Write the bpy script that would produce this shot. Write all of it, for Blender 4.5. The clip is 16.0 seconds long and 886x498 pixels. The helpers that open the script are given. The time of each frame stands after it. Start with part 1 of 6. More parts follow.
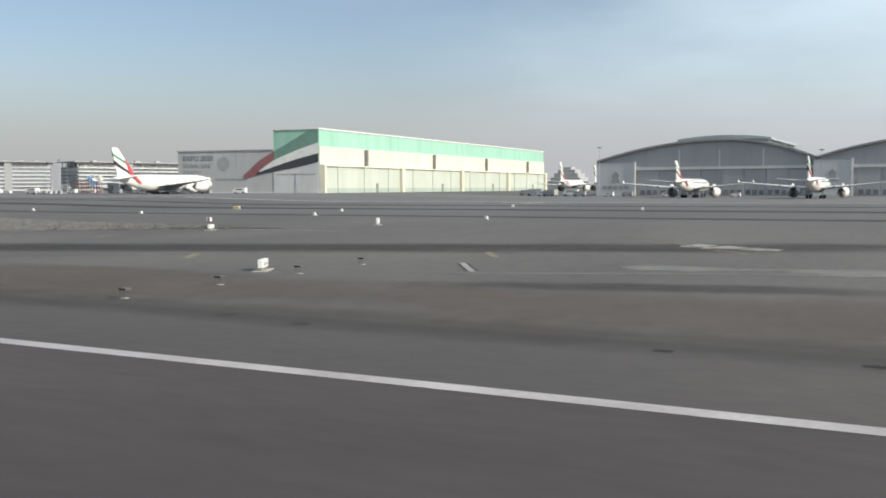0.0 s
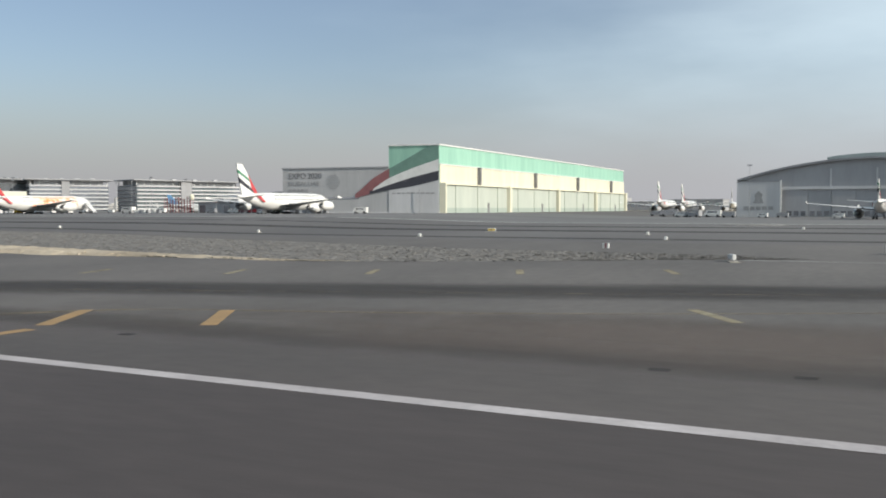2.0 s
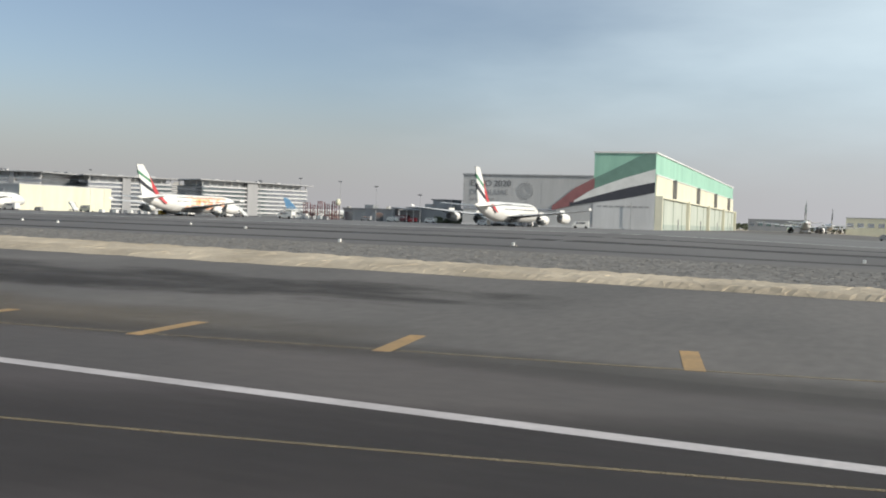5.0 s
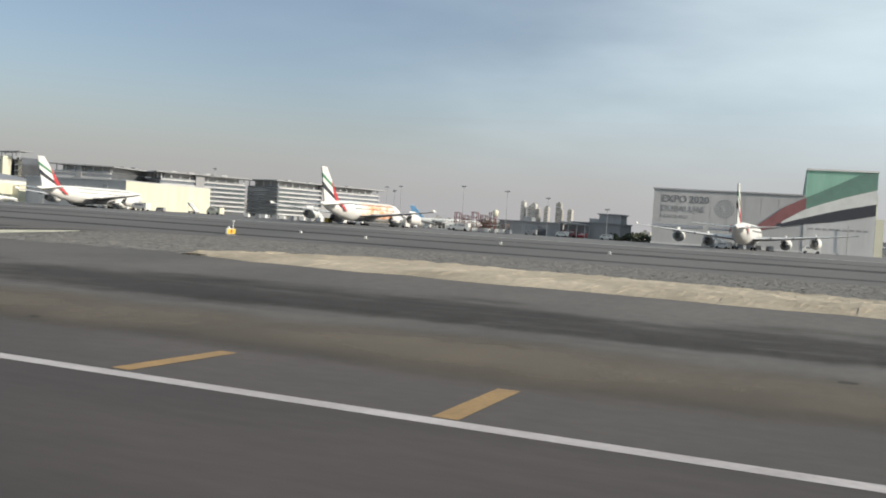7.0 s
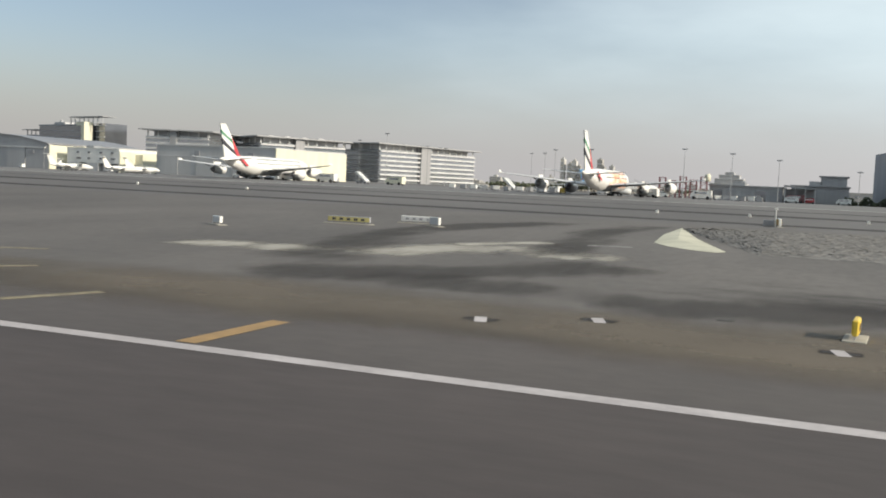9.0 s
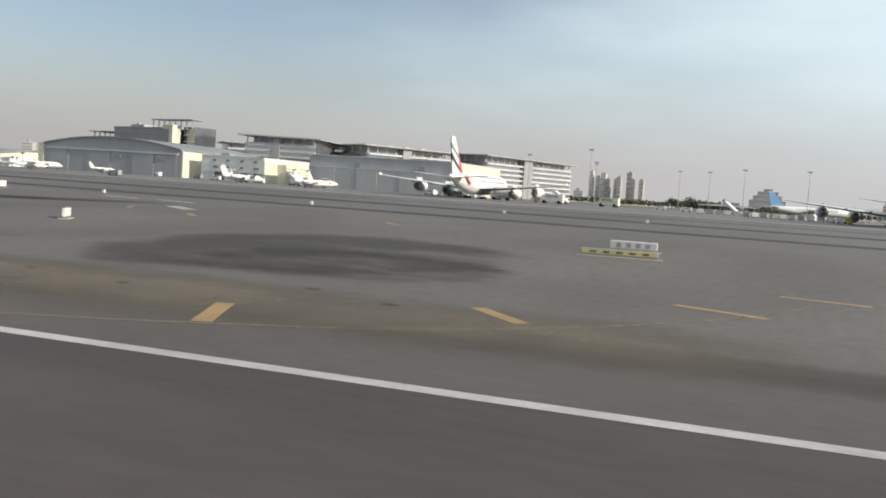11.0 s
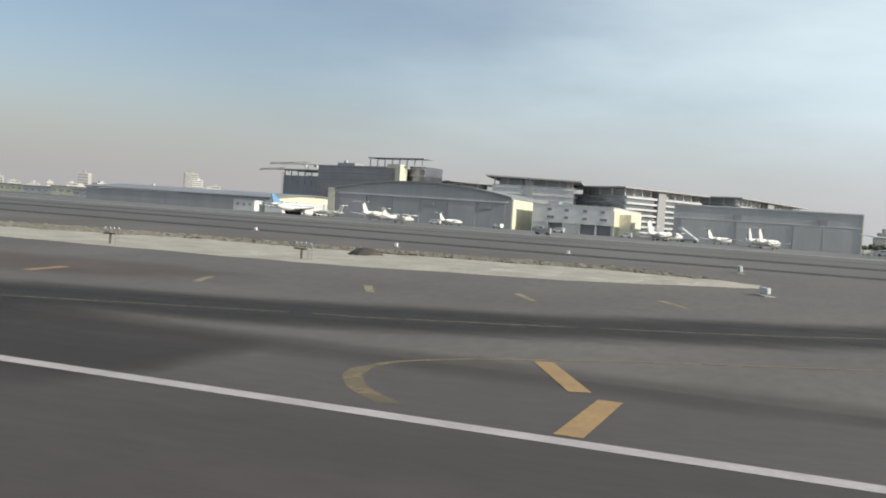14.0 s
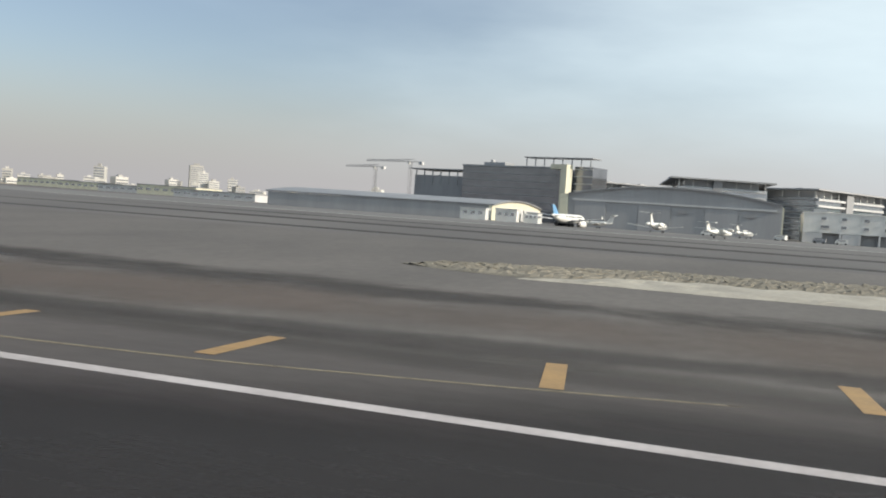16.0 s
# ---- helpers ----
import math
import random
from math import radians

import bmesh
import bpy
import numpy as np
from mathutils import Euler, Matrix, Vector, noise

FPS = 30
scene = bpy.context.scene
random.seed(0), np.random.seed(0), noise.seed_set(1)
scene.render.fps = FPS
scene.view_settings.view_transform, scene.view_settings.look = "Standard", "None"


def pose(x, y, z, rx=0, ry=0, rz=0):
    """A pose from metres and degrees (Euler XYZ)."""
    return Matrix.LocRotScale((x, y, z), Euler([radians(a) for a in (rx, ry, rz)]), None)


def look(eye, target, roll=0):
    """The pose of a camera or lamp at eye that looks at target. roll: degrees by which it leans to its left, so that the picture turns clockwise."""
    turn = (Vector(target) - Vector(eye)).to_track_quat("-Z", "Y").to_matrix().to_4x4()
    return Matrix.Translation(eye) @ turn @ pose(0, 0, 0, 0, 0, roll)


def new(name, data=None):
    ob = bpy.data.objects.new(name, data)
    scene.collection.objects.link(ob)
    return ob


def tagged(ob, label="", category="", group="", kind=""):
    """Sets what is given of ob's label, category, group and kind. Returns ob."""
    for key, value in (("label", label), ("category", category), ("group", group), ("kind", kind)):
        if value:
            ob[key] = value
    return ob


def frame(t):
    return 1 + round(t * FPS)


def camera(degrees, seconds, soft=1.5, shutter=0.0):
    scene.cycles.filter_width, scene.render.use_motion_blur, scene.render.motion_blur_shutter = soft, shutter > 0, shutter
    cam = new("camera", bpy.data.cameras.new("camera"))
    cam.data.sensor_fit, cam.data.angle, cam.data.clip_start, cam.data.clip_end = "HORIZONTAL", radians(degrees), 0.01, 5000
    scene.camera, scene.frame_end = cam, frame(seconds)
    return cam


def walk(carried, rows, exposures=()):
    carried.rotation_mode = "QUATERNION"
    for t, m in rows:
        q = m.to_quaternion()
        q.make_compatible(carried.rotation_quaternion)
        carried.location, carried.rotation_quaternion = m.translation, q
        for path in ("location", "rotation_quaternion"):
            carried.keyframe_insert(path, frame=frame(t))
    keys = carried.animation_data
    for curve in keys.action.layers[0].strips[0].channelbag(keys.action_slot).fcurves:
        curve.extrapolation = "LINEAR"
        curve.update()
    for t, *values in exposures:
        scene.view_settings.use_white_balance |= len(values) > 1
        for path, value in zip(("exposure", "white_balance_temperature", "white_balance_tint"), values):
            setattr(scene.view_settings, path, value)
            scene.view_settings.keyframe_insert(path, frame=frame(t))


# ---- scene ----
# The plan below is in roughly true metres; S shrinks it, keeping the camera's view.
S = 0.645
EYE = 5.9

# ---------------------------------------------------------------- camera
cam = camera(49.5, 16.0, soft=1.9)
# seconds, along, across, turn, tilt, lean
PATH = [
    (0.0, -0.00, 0.83, 27.73, -3.60, -0.26),
    (0.5, -16.46, 0.73, 27.71, -3.18, 0.88),
    (1.0, -33.75, 0.63, 27.57, -2.37, 1.02),
    (1.5, -51.84, 0.52, 27.26, -2.21, -1.29),
    (2.0, -70.68, 0.42, 27.85, -2.39, -0.10),
    (2.5, -90.32, 0.32, 27.39, -2.09, -0.60),
    (3.0, -110.82, 0.22, 26.35, -2.26, 0.17),
    (3.5, -132.18, 0.12, 26.08, -1.77, 4.41),
    (4.0, -154.41, 0.02, 26.47, -1.86, 1.54),
    (6.3, -265.95, -0.36, 23.05, -1.68, 2.39),
    (6.5, -276.19, -0.39, 23.06, -1.90, 1.78),
    (7.0, -302.01, -0.47, 23.30, -1.43, 3.59),
    (7.5, -328.12, -0.55, 23.02, -2.51, 0.76),
    (8.0, -354.44, -0.63, 23.14, -3.22, 1.34),
    (8.5, -380.92, -0.58, 22.29, -3.40, 1.68),
    (9.0, -407.53, -0.53, 22.12, -3.96, 2.55),
    (11.3, -531.51, -0.30, 19.86, -3.23, 3.66),
    (11.5, -542.44, -0.28, 20.23, -2.86, 2.41),
    (12.0, -569.90, -0.22, 20.63, -2.78, 3.97),
    (12.5, -597.54, -0.19, 20.57, -2.74, 5.71),
    (13.0, -625.37, -0.16, 21.26, -2.40, 4.22),
    (13.5, -653.45, -0.12, 21.12, -2.29, 3.01),
    (14.0, -681.84, -0.09, 20.44, -1.75, 4.00),
    (14.5, -710.61, -0.06, 20.38, -1.74, 3.05),
    (15.0, -739.82, -0.03, 20.20, -2.61, 1.53),
    (15.5, -769.48, 0.01, 20.02, -2.18, 3.39),
    (16.0, -799.59, 0.04, 19.31, -2.20, 3.94),
]


def gaze(x, y, turn, tilt, lean):
    a, b = radians(turn), radians(tilt)
    eye = Vector((x * S, y * S, EYE * S))
    way = Vector((-math.sin(a) * math.cos(b), math.cos(a) * math.cos(b), math.sin(b)))
    return look(eye, eye + way * 100, lean)


walk(cam, [(t, gaze(x, y, a, b, c)) for t, x, y, a, b, c in PATH], exposures=[
    (0.0, 0.55, 6400, 12), (0.5, 0.54, 6400, 12), (1.0, 0.47, 6380, 12), (1.5, 0.41, 6370, 12), (2.5, 0.39, 6370, 12), (4.0, 0.39, 6400, 12), (6.5, 0.38, 6600, 12), (7.5, 0.41, 6640, 12),
    (8.0, 0.46, 6700, 12), (8.5, 0.52, 6740, 12), (9.0, 0.50, 6750, 12), (11.5, 0.53, 6690, 12), (12.5, 0.54, 6670, 12), (13.5, 0.51, 6660, 12), (14.0, 0.46, 6620, 12), (15.0, 0.48, 6620, 12), (16.0, 0.55, 6640, 12)])

# ---------------------------------------------------------------- world, sun
SUN = Vector((0.905, -0.06, 0.42)).normalized()
world = bpy.data.worlds.new("world")
scene.world = world
world.use_nodes = True
wt = world.node_tree
wt.nodes.clear()
w_out = wt.nodes.new("ShaderNodeOutputWorld")
sky = wt.nodes.new("ShaderNodeTexSky")
sky.sky_type, sky.sun_disc = "NISHITA", False
sky.sun_elevation = math.asin(SUN.z)
sky.sun_rotation = math.atan2(SUN.x, SUN.y)
sky.air_density, sky.dust_density, sky.ozone_density = 1.0, 1.5, 1.5
bg = wt.nodes.new("ShaderNodeBackground")
bg.inputs[1].default_value = 0.087
wt.links.new(sky.outputs[0], bg.inputs[0])
haze = wt.nodes.new("ShaderNodeBackground")
haze.inputs[0].default_value = (0.385, 0.385, 0.395, 1)
haze.inputs[1].default_value = 1.0
# the haze is brighter towards the sun's side
glow = wt.nodes.new("ShaderNodeMapRange")
glow.inputs[1].default_value, glow.inputs[2].default_value = -0.85, 0.15
glow.inputs[3].default_value, glow.inputs[4].default_value = 0.80, 1.04
wt.links.new(glow.outputs[0], haze.inputs[1])
cloud = wt.nodes.new("ShaderNodeBackground")
cloud.inputs[0].default_value = (0.585, 0.715, 0.765, 1)
tc = wt.nodes.new("ShaderNodeTexCoord")
sep = wt.nodes.new("ShaderNodeSeparateXYZ")
wt.links.new(tc.outputs["Generated"], sep.inputs[0])
wt.links.new(sep.outputs[0], glow.inputs[0])
fall = wt.nodes.new("ShaderNodeMapRange")
fall.interpolation_type = "SMOOTHERSTEP"
fall.inputs[1].default_value, fall.inputs[2].default_value = -0.02, 0.17
fall.inputs[3].default_value, fall.inputs[4].default_value = 0.95, 0.12
wt.links.new(sep.outputs[2], fall.inputs[0])
mp = wt.nodes.new("ShaderNodeMapping")
mp.inputs["Scale"].default_value = (1.3, 1.3, 5.0)
wt.links.new(tc.outputs["Generated"], mp.inputs[0])
nz = wt.nodes.new("ShaderNodeTexNoise")
nz.inputs["Scale"].default_value, nz.inputs["Detail"].default_value, nz.inputs["Roughness"].default_value = 1.7, 6.0, 0.52
wt.links.new(mp.outputs[0], nz.inputs["Vector"])
cl = wt.nodes.new("ShaderNodeMapRange")
cl.interpolation_type = "SMOOTHSTEP"
cl.inputs[1].default_value, cl.inputs[2].default_value = 0.30, 0.95
cl.inputs[3].default_value, cl.inputs[4].default_value = 0.0, 1.0
# the veil of cloud thickens towards the sun's side
side = wt.nodes.new("ShaderNodeMath")
side.operation, side.use_clamp = "MULTIPLY_ADD", False
side.inputs[1].default_value, side.inputs[2].default_value = 0.60, 0.415
wt.links.new(sep.outputs[0], side.inputs[0])
lump = wt.nodes.new("ShaderNodeMath")
lump.operation = "MULTIPLY_ADD"
lump.inputs[1].default_value = 0.55
wt.links.new(nz.outputs[0], lump.inputs[0])
wt.links.new(side.outputs[0], lump.inputs[2])
wt.links.new(lump.outputs[0], cl.inputs[0])
mix1, mix2 = wt.nodes.new("ShaderNodeMixShader"), wt.nodes.new("ShaderNodeMixShader")
wt.links.new(cl.outputs[0], mix1.inputs[0])
wt.links.new(bg.outputs[0], mix1.inputs[1])
wt.links.new(cloud.outputs[0], mix1.inputs[2])
wt.links.new(fall.outputs[0], mix2.inputs[0])
wt.links.new(mix1.outputs[0], mix2.inputs[1])
wt.links.new(haze.outputs[0], mix2.inputs[2])
wt.links.new(mix2.outputs[0], w_out.inputs[0])

sun = bpy.data.lights.new("sun", "SUN")
sun.energy, sun.angle, sun.color = 3.8, radians(0.8), (1.0, 0.93, 0.80)
sun_ob = new("sun", sun)
sun_ob.matrix_world = look(SUN * 100, (0, 0, 0))


# ---------------------------------------------------------------- materials
def material(name, color, color2=None, rough=0.6, metal=0.0, scale=1.0, fine=12.0, bump=0.0, spread=0.12, stretch=(1, 1, 1), random=0.0):
    """Two scales of variation round a base colour, with a fine relief."""
    m = bpy.data.materials.new(name)
    m.use_nodes = True
    t = m.node_tree
    p = t.nodes["Principled BSDF"]
    p.inputs["Roughness"].default_value, p.inputs["Metallic"].default_value = rough, metal
    tc = t.nodes.new("ShaderNodeTexCoord")
    mp = t.nodes.new("ShaderNodeMapping")
    mp.inputs["Scale"].default_value = stretch
    t.links.new(tc.outputs["Object"], mp.inputs[0])
    big, small = t.nodes.new("ShaderNodeTexNoise"), t.nodes.new("ShaderNodeTexNoise")
    big.inputs["Scale"].default_value, big.inputs["Detail"].default_value = scale, 5.0
    small.inputs["Scale"].default_value, small.inputs["Detail"].default_value = fine, 4.0
    for n in (big, small):
        t.links.new(mp.outputs[0], n.inputs["Vector"])
    c2 = color2 or tuple(c * (1 - 2 * spread) for c in color)
    ramp = t.nodes.new("ShaderNodeMapRange")
    ramp.inputs[1].default_value, ramp.inputs[2].default_value = 0.35, 0.65
    t.links.new(big.outputs[0], ramp.inputs[0])
    mix = t.nodes.new("ShaderNodeMix")
    mix.data_type = "RGBA"
    mix.inputs[6].default_value, mix.inputs[7].default_value = (*c2, 1), (*color, 1)
    t.links.new(ramp.outputs[0], mix.inputs[0])
    mul = t.nodes.new("ShaderNodeMix")
    mul.data_type, mul.blend_type = "RGBA", "MULTIPLY"
    mul.inputs[0].default_value = 1.0
    gr = t.nodes.new("ShaderNodeMapRange")
    gr.inputs[1].default_value, gr.inputs[2].default_value = 0.25, 0.75
    gr.inputs[3].default_value, gr.inputs[4].default_value = 1 - spread, 1 + spread
    t.links.new(small.outputs[0], gr.inputs[0])
    t.links.new(mix.outputs[2], mul.inputs[6])
    t.links.new(gr.outputs[0], mul.inputs[7])
    last = mul.outputs[2]
    if random:
        info = t.nodes.new("ShaderNodeObjectInfo")
        rr = t.nodes.new("ShaderNodeMapRange")
        rr.inputs[3].default_value, rr.inputs[4].default_value = 1 - random, 1 + random
        t.links.new(info.outputs["Random"], rr.inputs[0])
        rm = t.nodes.new("ShaderNodeMix")
        rm.data_type, rm.blend_type = "RGBA", "MULTIPLY"
        rm.inputs[0].default_value = 1.0
        t.links.new(last, rm.inputs[6])
        t.links.new(rr.outputs[0], rm.inputs[7])
        last = rm.outputs[2]
    t.links.new(last, p.inputs["Base Color"])
    if bump:
        b = t.nodes.new("ShaderNodeBump")
        b.inputs["Strength"].default_value, b.inputs["Distance"].default_value = bump, 0.05
        t.links.new(small.outputs[0], b.inputs["Height"])
        t.links.new(b.outputs[0], p.inputs["Normal"])
    return m


def stain_material(name, color, strength, rough=0.9, scale=0.25, wear=0.5, stretch=(1, 1, 1), edge=0.9):
    """A worn layer on the pavement: fades out to its sides and breaks up with noise."""
    m = material(name, color, rough=rough, scale=scale * 2, fine=9.0, bump=0.2)
    t = m.node_tree
    p, out = t.nodes["Principled BSDF"], t.nodes["Material Output"]
    clear, mix = t.nodes.new("ShaderNodeBsdfTransparent"), t.nodes.new("ShaderNodeMixShader")
    uv, sp = t.nodes.new("ShaderNodeUVMap"), t.nodes.new("ShaderNodeSeparateXYZ")
    t.links.new(uv.outputs[0], sp.inputs[0])
    fo = t.nodes.new("ShaderNodeMapRange")
    fo.interpolation_type = "SMOOTHSTEP"
    fo.inputs[1].default_value, fo.inputs[2].default_value = 0.0, edge
    t.links.new(sp.outputs[1], fo.inputs[0])
    en = t.nodes.new("ShaderNodeMapRange")
    en.interpolation_type = "SMOOTHSTEP"
    en.inputs[1].default_value, en.inputs[2].default_value = 0.0, edge / 3
    t.links.new(sp.outputs[0], en.inputs[0])
    tc, mp = t.nodes.new("ShaderNodeTexCoord"), t.nodes.new("ShaderNodeMapping")
    mp.inputs["Scale"].default_value = stretch
    t.links.new(tc.outputs["Object"], mp.inputs[0])
    nz = t.nodes.new("ShaderNodeTexNoise")
    nz.inputs["Scale"].default_value, nz.inputs["Detail"].default_value, nz.inputs["Roughness"].default_value = scale, 9.0, 0.66
    t.links.new(mp.outputs[0], nz.inputs["Vector"])
    inner = t.nodes.new("ShaderNodeMath")
    inner.operation = "MULTIPLY"
    t.links.new(fo.outputs[0], inner.inputs[0])
    t.links.new(en.outputs[0], inner.inputs[1])
    lump = t.nodes.new("ShaderNodeMath")
    lump.operation = "MULTIPLY_ADD"
    lump.inputs[1].default_value, lump.inputs[2].default_value = 3.8 * wear, -1.9 * wear
    t.links.new(nz.outputs[0], lump.inputs[0])
    total = t.nodes.new("ShaderNodeMath")
    total.operation = "ADD"
    t.links.new(inner.outputs[0], total.inputs[0])
    t.links.new(lump.outputs[0], total.inputs[1])
    br = t.nodes.new("ShaderNodeMapRange")
    br.interpolation_type = "SMOOTHSTEP"
    br.inputs[1].default_value, br.inputs[2].default_value = 0.0, 1.25
    br.inputs[3].default_value, br.inputs[4].default_value = 0.0, strength
    t.links.new(total.outputs[0], br.inputs[0])
    rim = t.nodes.new("ShaderNodeMapRange")
    rim.interpolation_type = "SMOOTHSTEP"
    rim.inputs[1].default_value, rim.inputs[2].default_value = 0.0, 0.3
    t.links.new(inner.outputs[0], rim.inputs[0])
    m2 = t.nodes.new("ShaderNodeMath")
    m2.operation = "MULTIPLY"
    t.links.new(br.outputs[0], m2.inputs[0])
    t.links.new(rim.outputs[0], m2.inputs[1])
    t.links.new(m2.outputs[0], mix.inputs[0])
    t.links.new(clear.outputs[0], mix.inputs[1])
    t.links.new(p.outputs[0], mix.inputs[2])
    t.links.new(mix.outputs[0], out.inputs[0])
    return m


ASPHALT = material("asphalt", (0.116, 0.1035, 0.0935), (0.083, 0.0745, 0.0675), rough=0.85, scale=0.10, fine=2.5, bump=0.25, spread=0.16, stretch=(0.8, 0.35, 1))
RUNWAY = material("runway_asphalt", (0.0610, 0.0490, 0.0460), (0.0450, 0.0362, 0.0342), rough=0.85, scale=0.25, fine=3.0, bump=0.25, stretch=(0.25, 0.7, 1))
SHOULDER = material("shoulder_asphalt", (0.080, 0.0675, 0.062), (0.061, 0.052, 0.048), rough=0.85, scale=0.15, fine=3.0, bump=0.25, spread=0.12, stretch=(0.4, 0.6, 1))
TAXIWAY = material("taxiway_asphalt", (0.114, 0.105, 0.099), (0.086, 0.079, 0.075), rough=0.85, scale=0.04, fine=1.5, bump=0.2, stretch=(0.8, 0.3, 1))
CONCRETE = material("apron_concrete", (0.155, 0.148, 0.142), (0.115, 0.110, 0.106), rough=0.85, scale=0.03, fine=1.0, bump=0.1, stretch=(0.4, 1, 1))
SAND = material("sand", (0.41, 0.345, 0.26), (0.27, 0.225, 0.165), rough=0.95, scale=0.12, fine=2.2, bump=0.8, spread=0.15)
PALE_SAND = material("pale_concrete_slope", (0.355, 0.33, 0.28), (0.28, 0.26, 0.222), rough=0.95, scale=0.4, fine=3.0, bump=0.5)
GRAVEL = material("gravel", (0.17, 0.16, 0.148), (0.085, 0.08, 0.074), rough=0.95, scale=1.4, fine=5.0, bump=0.9, spread=0.2)
SCRUB = material("dry_scrub", (0.185, 0.168, 0.135), (0.125, 0.114, 0.092), rough=0.95, scale=1.0, fine=5.0, bump=0.8, spread=0.2)
BROWN = stain_material("brown_dust", (0.153, 0.124, 0.092), 0.72, scale=0.12, wear=0.6, stretch=(0.6, 0.5, 1))
# also colours the painted shade along two white bars
RUBBER = stain_material("rubber_marks", (0.0165, 0.0135, 0.0138), 0.93, scale=0.20, wear=0.25, stretch=(0.25, 1.2, 1))
RUBBER_MID = stain_material("thin_rubber_marks", (0.034, 0.0290, 0.0280), 0.68, scale=0.20, wear=0.35, stretch=(0.25, 1.2, 1))
FAINT_WEAR = stain_material("faint_dark_wear", (0.050, 0.0435, 0.041), 0.52, scale=0.14, wear=1.0, stretch=(0.5, 0.8, 1))
RED_DUST = stain_material("faint_reddish_dust", (0.135, 0.105, 0.088), 0.62, scale=0.10, wear=0.75, stretch=(0.6, 0.5, 1))
DARK_WEAR = stain_material("dark_worn_asphalt", (0.042, 0.0352, 0.033), 0.66, scale=0.16, wear=1.1, stretch=(0.45, 0.8, 1))
RUBBER_SOFT = stain_material("faint_rubber_marks", (0.045, 0.039, 0.035), 0.54, scale=0.25, wear=0.9, stretch=(0.8, 0.3, 1))
FRINGE = stain_material("shoulder_edge_wear", (0.072, 0.065, 0.059), 0.45, scale=0.2, wear=0.5, stretch=(0.5, 0.7, 1))
DUST = stain_material("pale_dust", (0.36, 0.335, 0.29), 0.95, scale=0.35, wear=0.9, stretch=(0.9, 0.3, 1))
TRACK = stain_material("taxiway_tyre_marks", (0.047, 0.043, 0.041), 0.7, scale=0.03, wear=0.8, stretch=(0.12, 1, 1))
LINE_GRIME = stain_material("grime_over_paint", (0.05, 0.05, 0.052), 0.5, scale=0.2, wear=0.35, stretch=(0.3, 1, 1))
EXIT_YELLOW = material("fresh_yellow_paint", (0.42, 0.35, 0.11), (0.32, 0.27, 0.09), rough=0.65, scale=0.6, fine=6.0, bump=0.15, spread=0.12)
LIGHT_WEAR = stain_material("worn_pale_asphalt", (0.21, 0.20, 0.185), 0.85, scale=0.3, wear=0.7, stretch=(0.6, 0.5, 1))
WHITE_LINE = material("white_road_paint", (0.45, 0.415, 0.41), (0.34, 0.31, 0.305), rough=0.75, scale=0.5, fine=6.0, bump=0.15, spread=0.12)
YELLOW_LINE = material("yellow_road_paint", (0.34, 0.208, 0.082), (0.26, 0.165, 0.072), rough=0.7, scale=0.8, fine=6.0, bump=0.15, spread=0.15)
FADED_YELLOW = stain_material("faded_yellow_paint", (0.25, 0.195, 0.115), 0.65, scale=0.6, wear=0.3, edge=0.3)
FADED_WHITE = stain_material("faded_white_paint", (0.42, 0.41, 0.39), 0.9, scale=0.6, wear=0.35, edge=0.3)
WHITE = material("white_paint", (0.70, 0.69, 0.66), (0.61, 0.60, 0.57), rough=0.35, scale=0.4, fine=3.0, spread=0.05)
CREAM = material("cream_cladding", (0.66, 0.63, 0.49), (0.58, 0.555, 0.43), rough=0.6, scale=0.15, fine=1.0, bump=0.1, spread=0.05, stretch=(2, 2, 0.3))
DOOR_PALE = material("pale_door_cladding", (0.46, 0.49, 0.42), (0.41, 0.44, 0.38), rough=0.55, scale=0.12, fine=0.8, spread=0.04, stretch=(2, 2, 0.3))
DOOR_BASE = material("grey_green_door_cladding", (0.34, 0.39, 0.34), (0.30, 0.345, 0.30), rough=0.55, scale=0.12, fine=0.8, spread=0.04, stretch=(2, 2, 0.3))
GREEN_CLAD = material("green_cladding", (0.30, 0.52, 0.40), (0.24, 0.44, 0.34), rough=0.55, scale=0.12, fine=0.8, spread=0.05, stretch=(2, 2, 0.3))
GREY_CLAD = material("grey_cladding", (0.34, 0.34, 0.345), (0.30, 0.30, 0.305), rough=0.55, scale=0.10, fine=0.8, spread=0.03, stretch=(2, 2, 0.3))
DARK_CLAD = material("dark_grey_cladding", (0.30, 0.30, 0.305), (0.26, 0.26, 0.265), rough=0.5, scale=0.10, fine=0.8, spread=0.05, stretch=(2, 2, 0.3))
PALE_CLAD = material("pale_grey_cladding", (0.54, 0.535, 0.53), (0.48, 0.475, 0.47), rough=0.6, scale=0.10, fine=0.8, spread=0.03, stretch=(2, 2, 0.3))
ROOF = material("metal_roof", (0.29, 0.29, 0.295), (0.24, 0.24, 0.245), rough=0.45, metal=0.2, scale=0.10, fine=1.0, spread=0.08)
# reflective glass lightened in its colour to stand in for distant haze
GLASS = material("haze_lightened_glass", (0.46, 0.48, 0.50), (0.38, 0.40, 0.42), rough=0.10, metal=0.75, scale=0.2, fine=2.0, spread=0.12)
DARK_GLASS = material("dark_window_glass", (0.26, 0.27, 0.29), (0.20, 0.21, 0.225), rough=0.10, metal=0.7, scale=0.2, fine=2.0, spread=0.12)
BLACK = material("black_rubber", (0.025, 0.025, 0.026), rough=0.8, scale=1.0, fine=6.0)
RED = material("red_paint", (0.50, 0.055, 0.06), rough=0.45, scale=0.5, fine=4.0, spread=0.08)
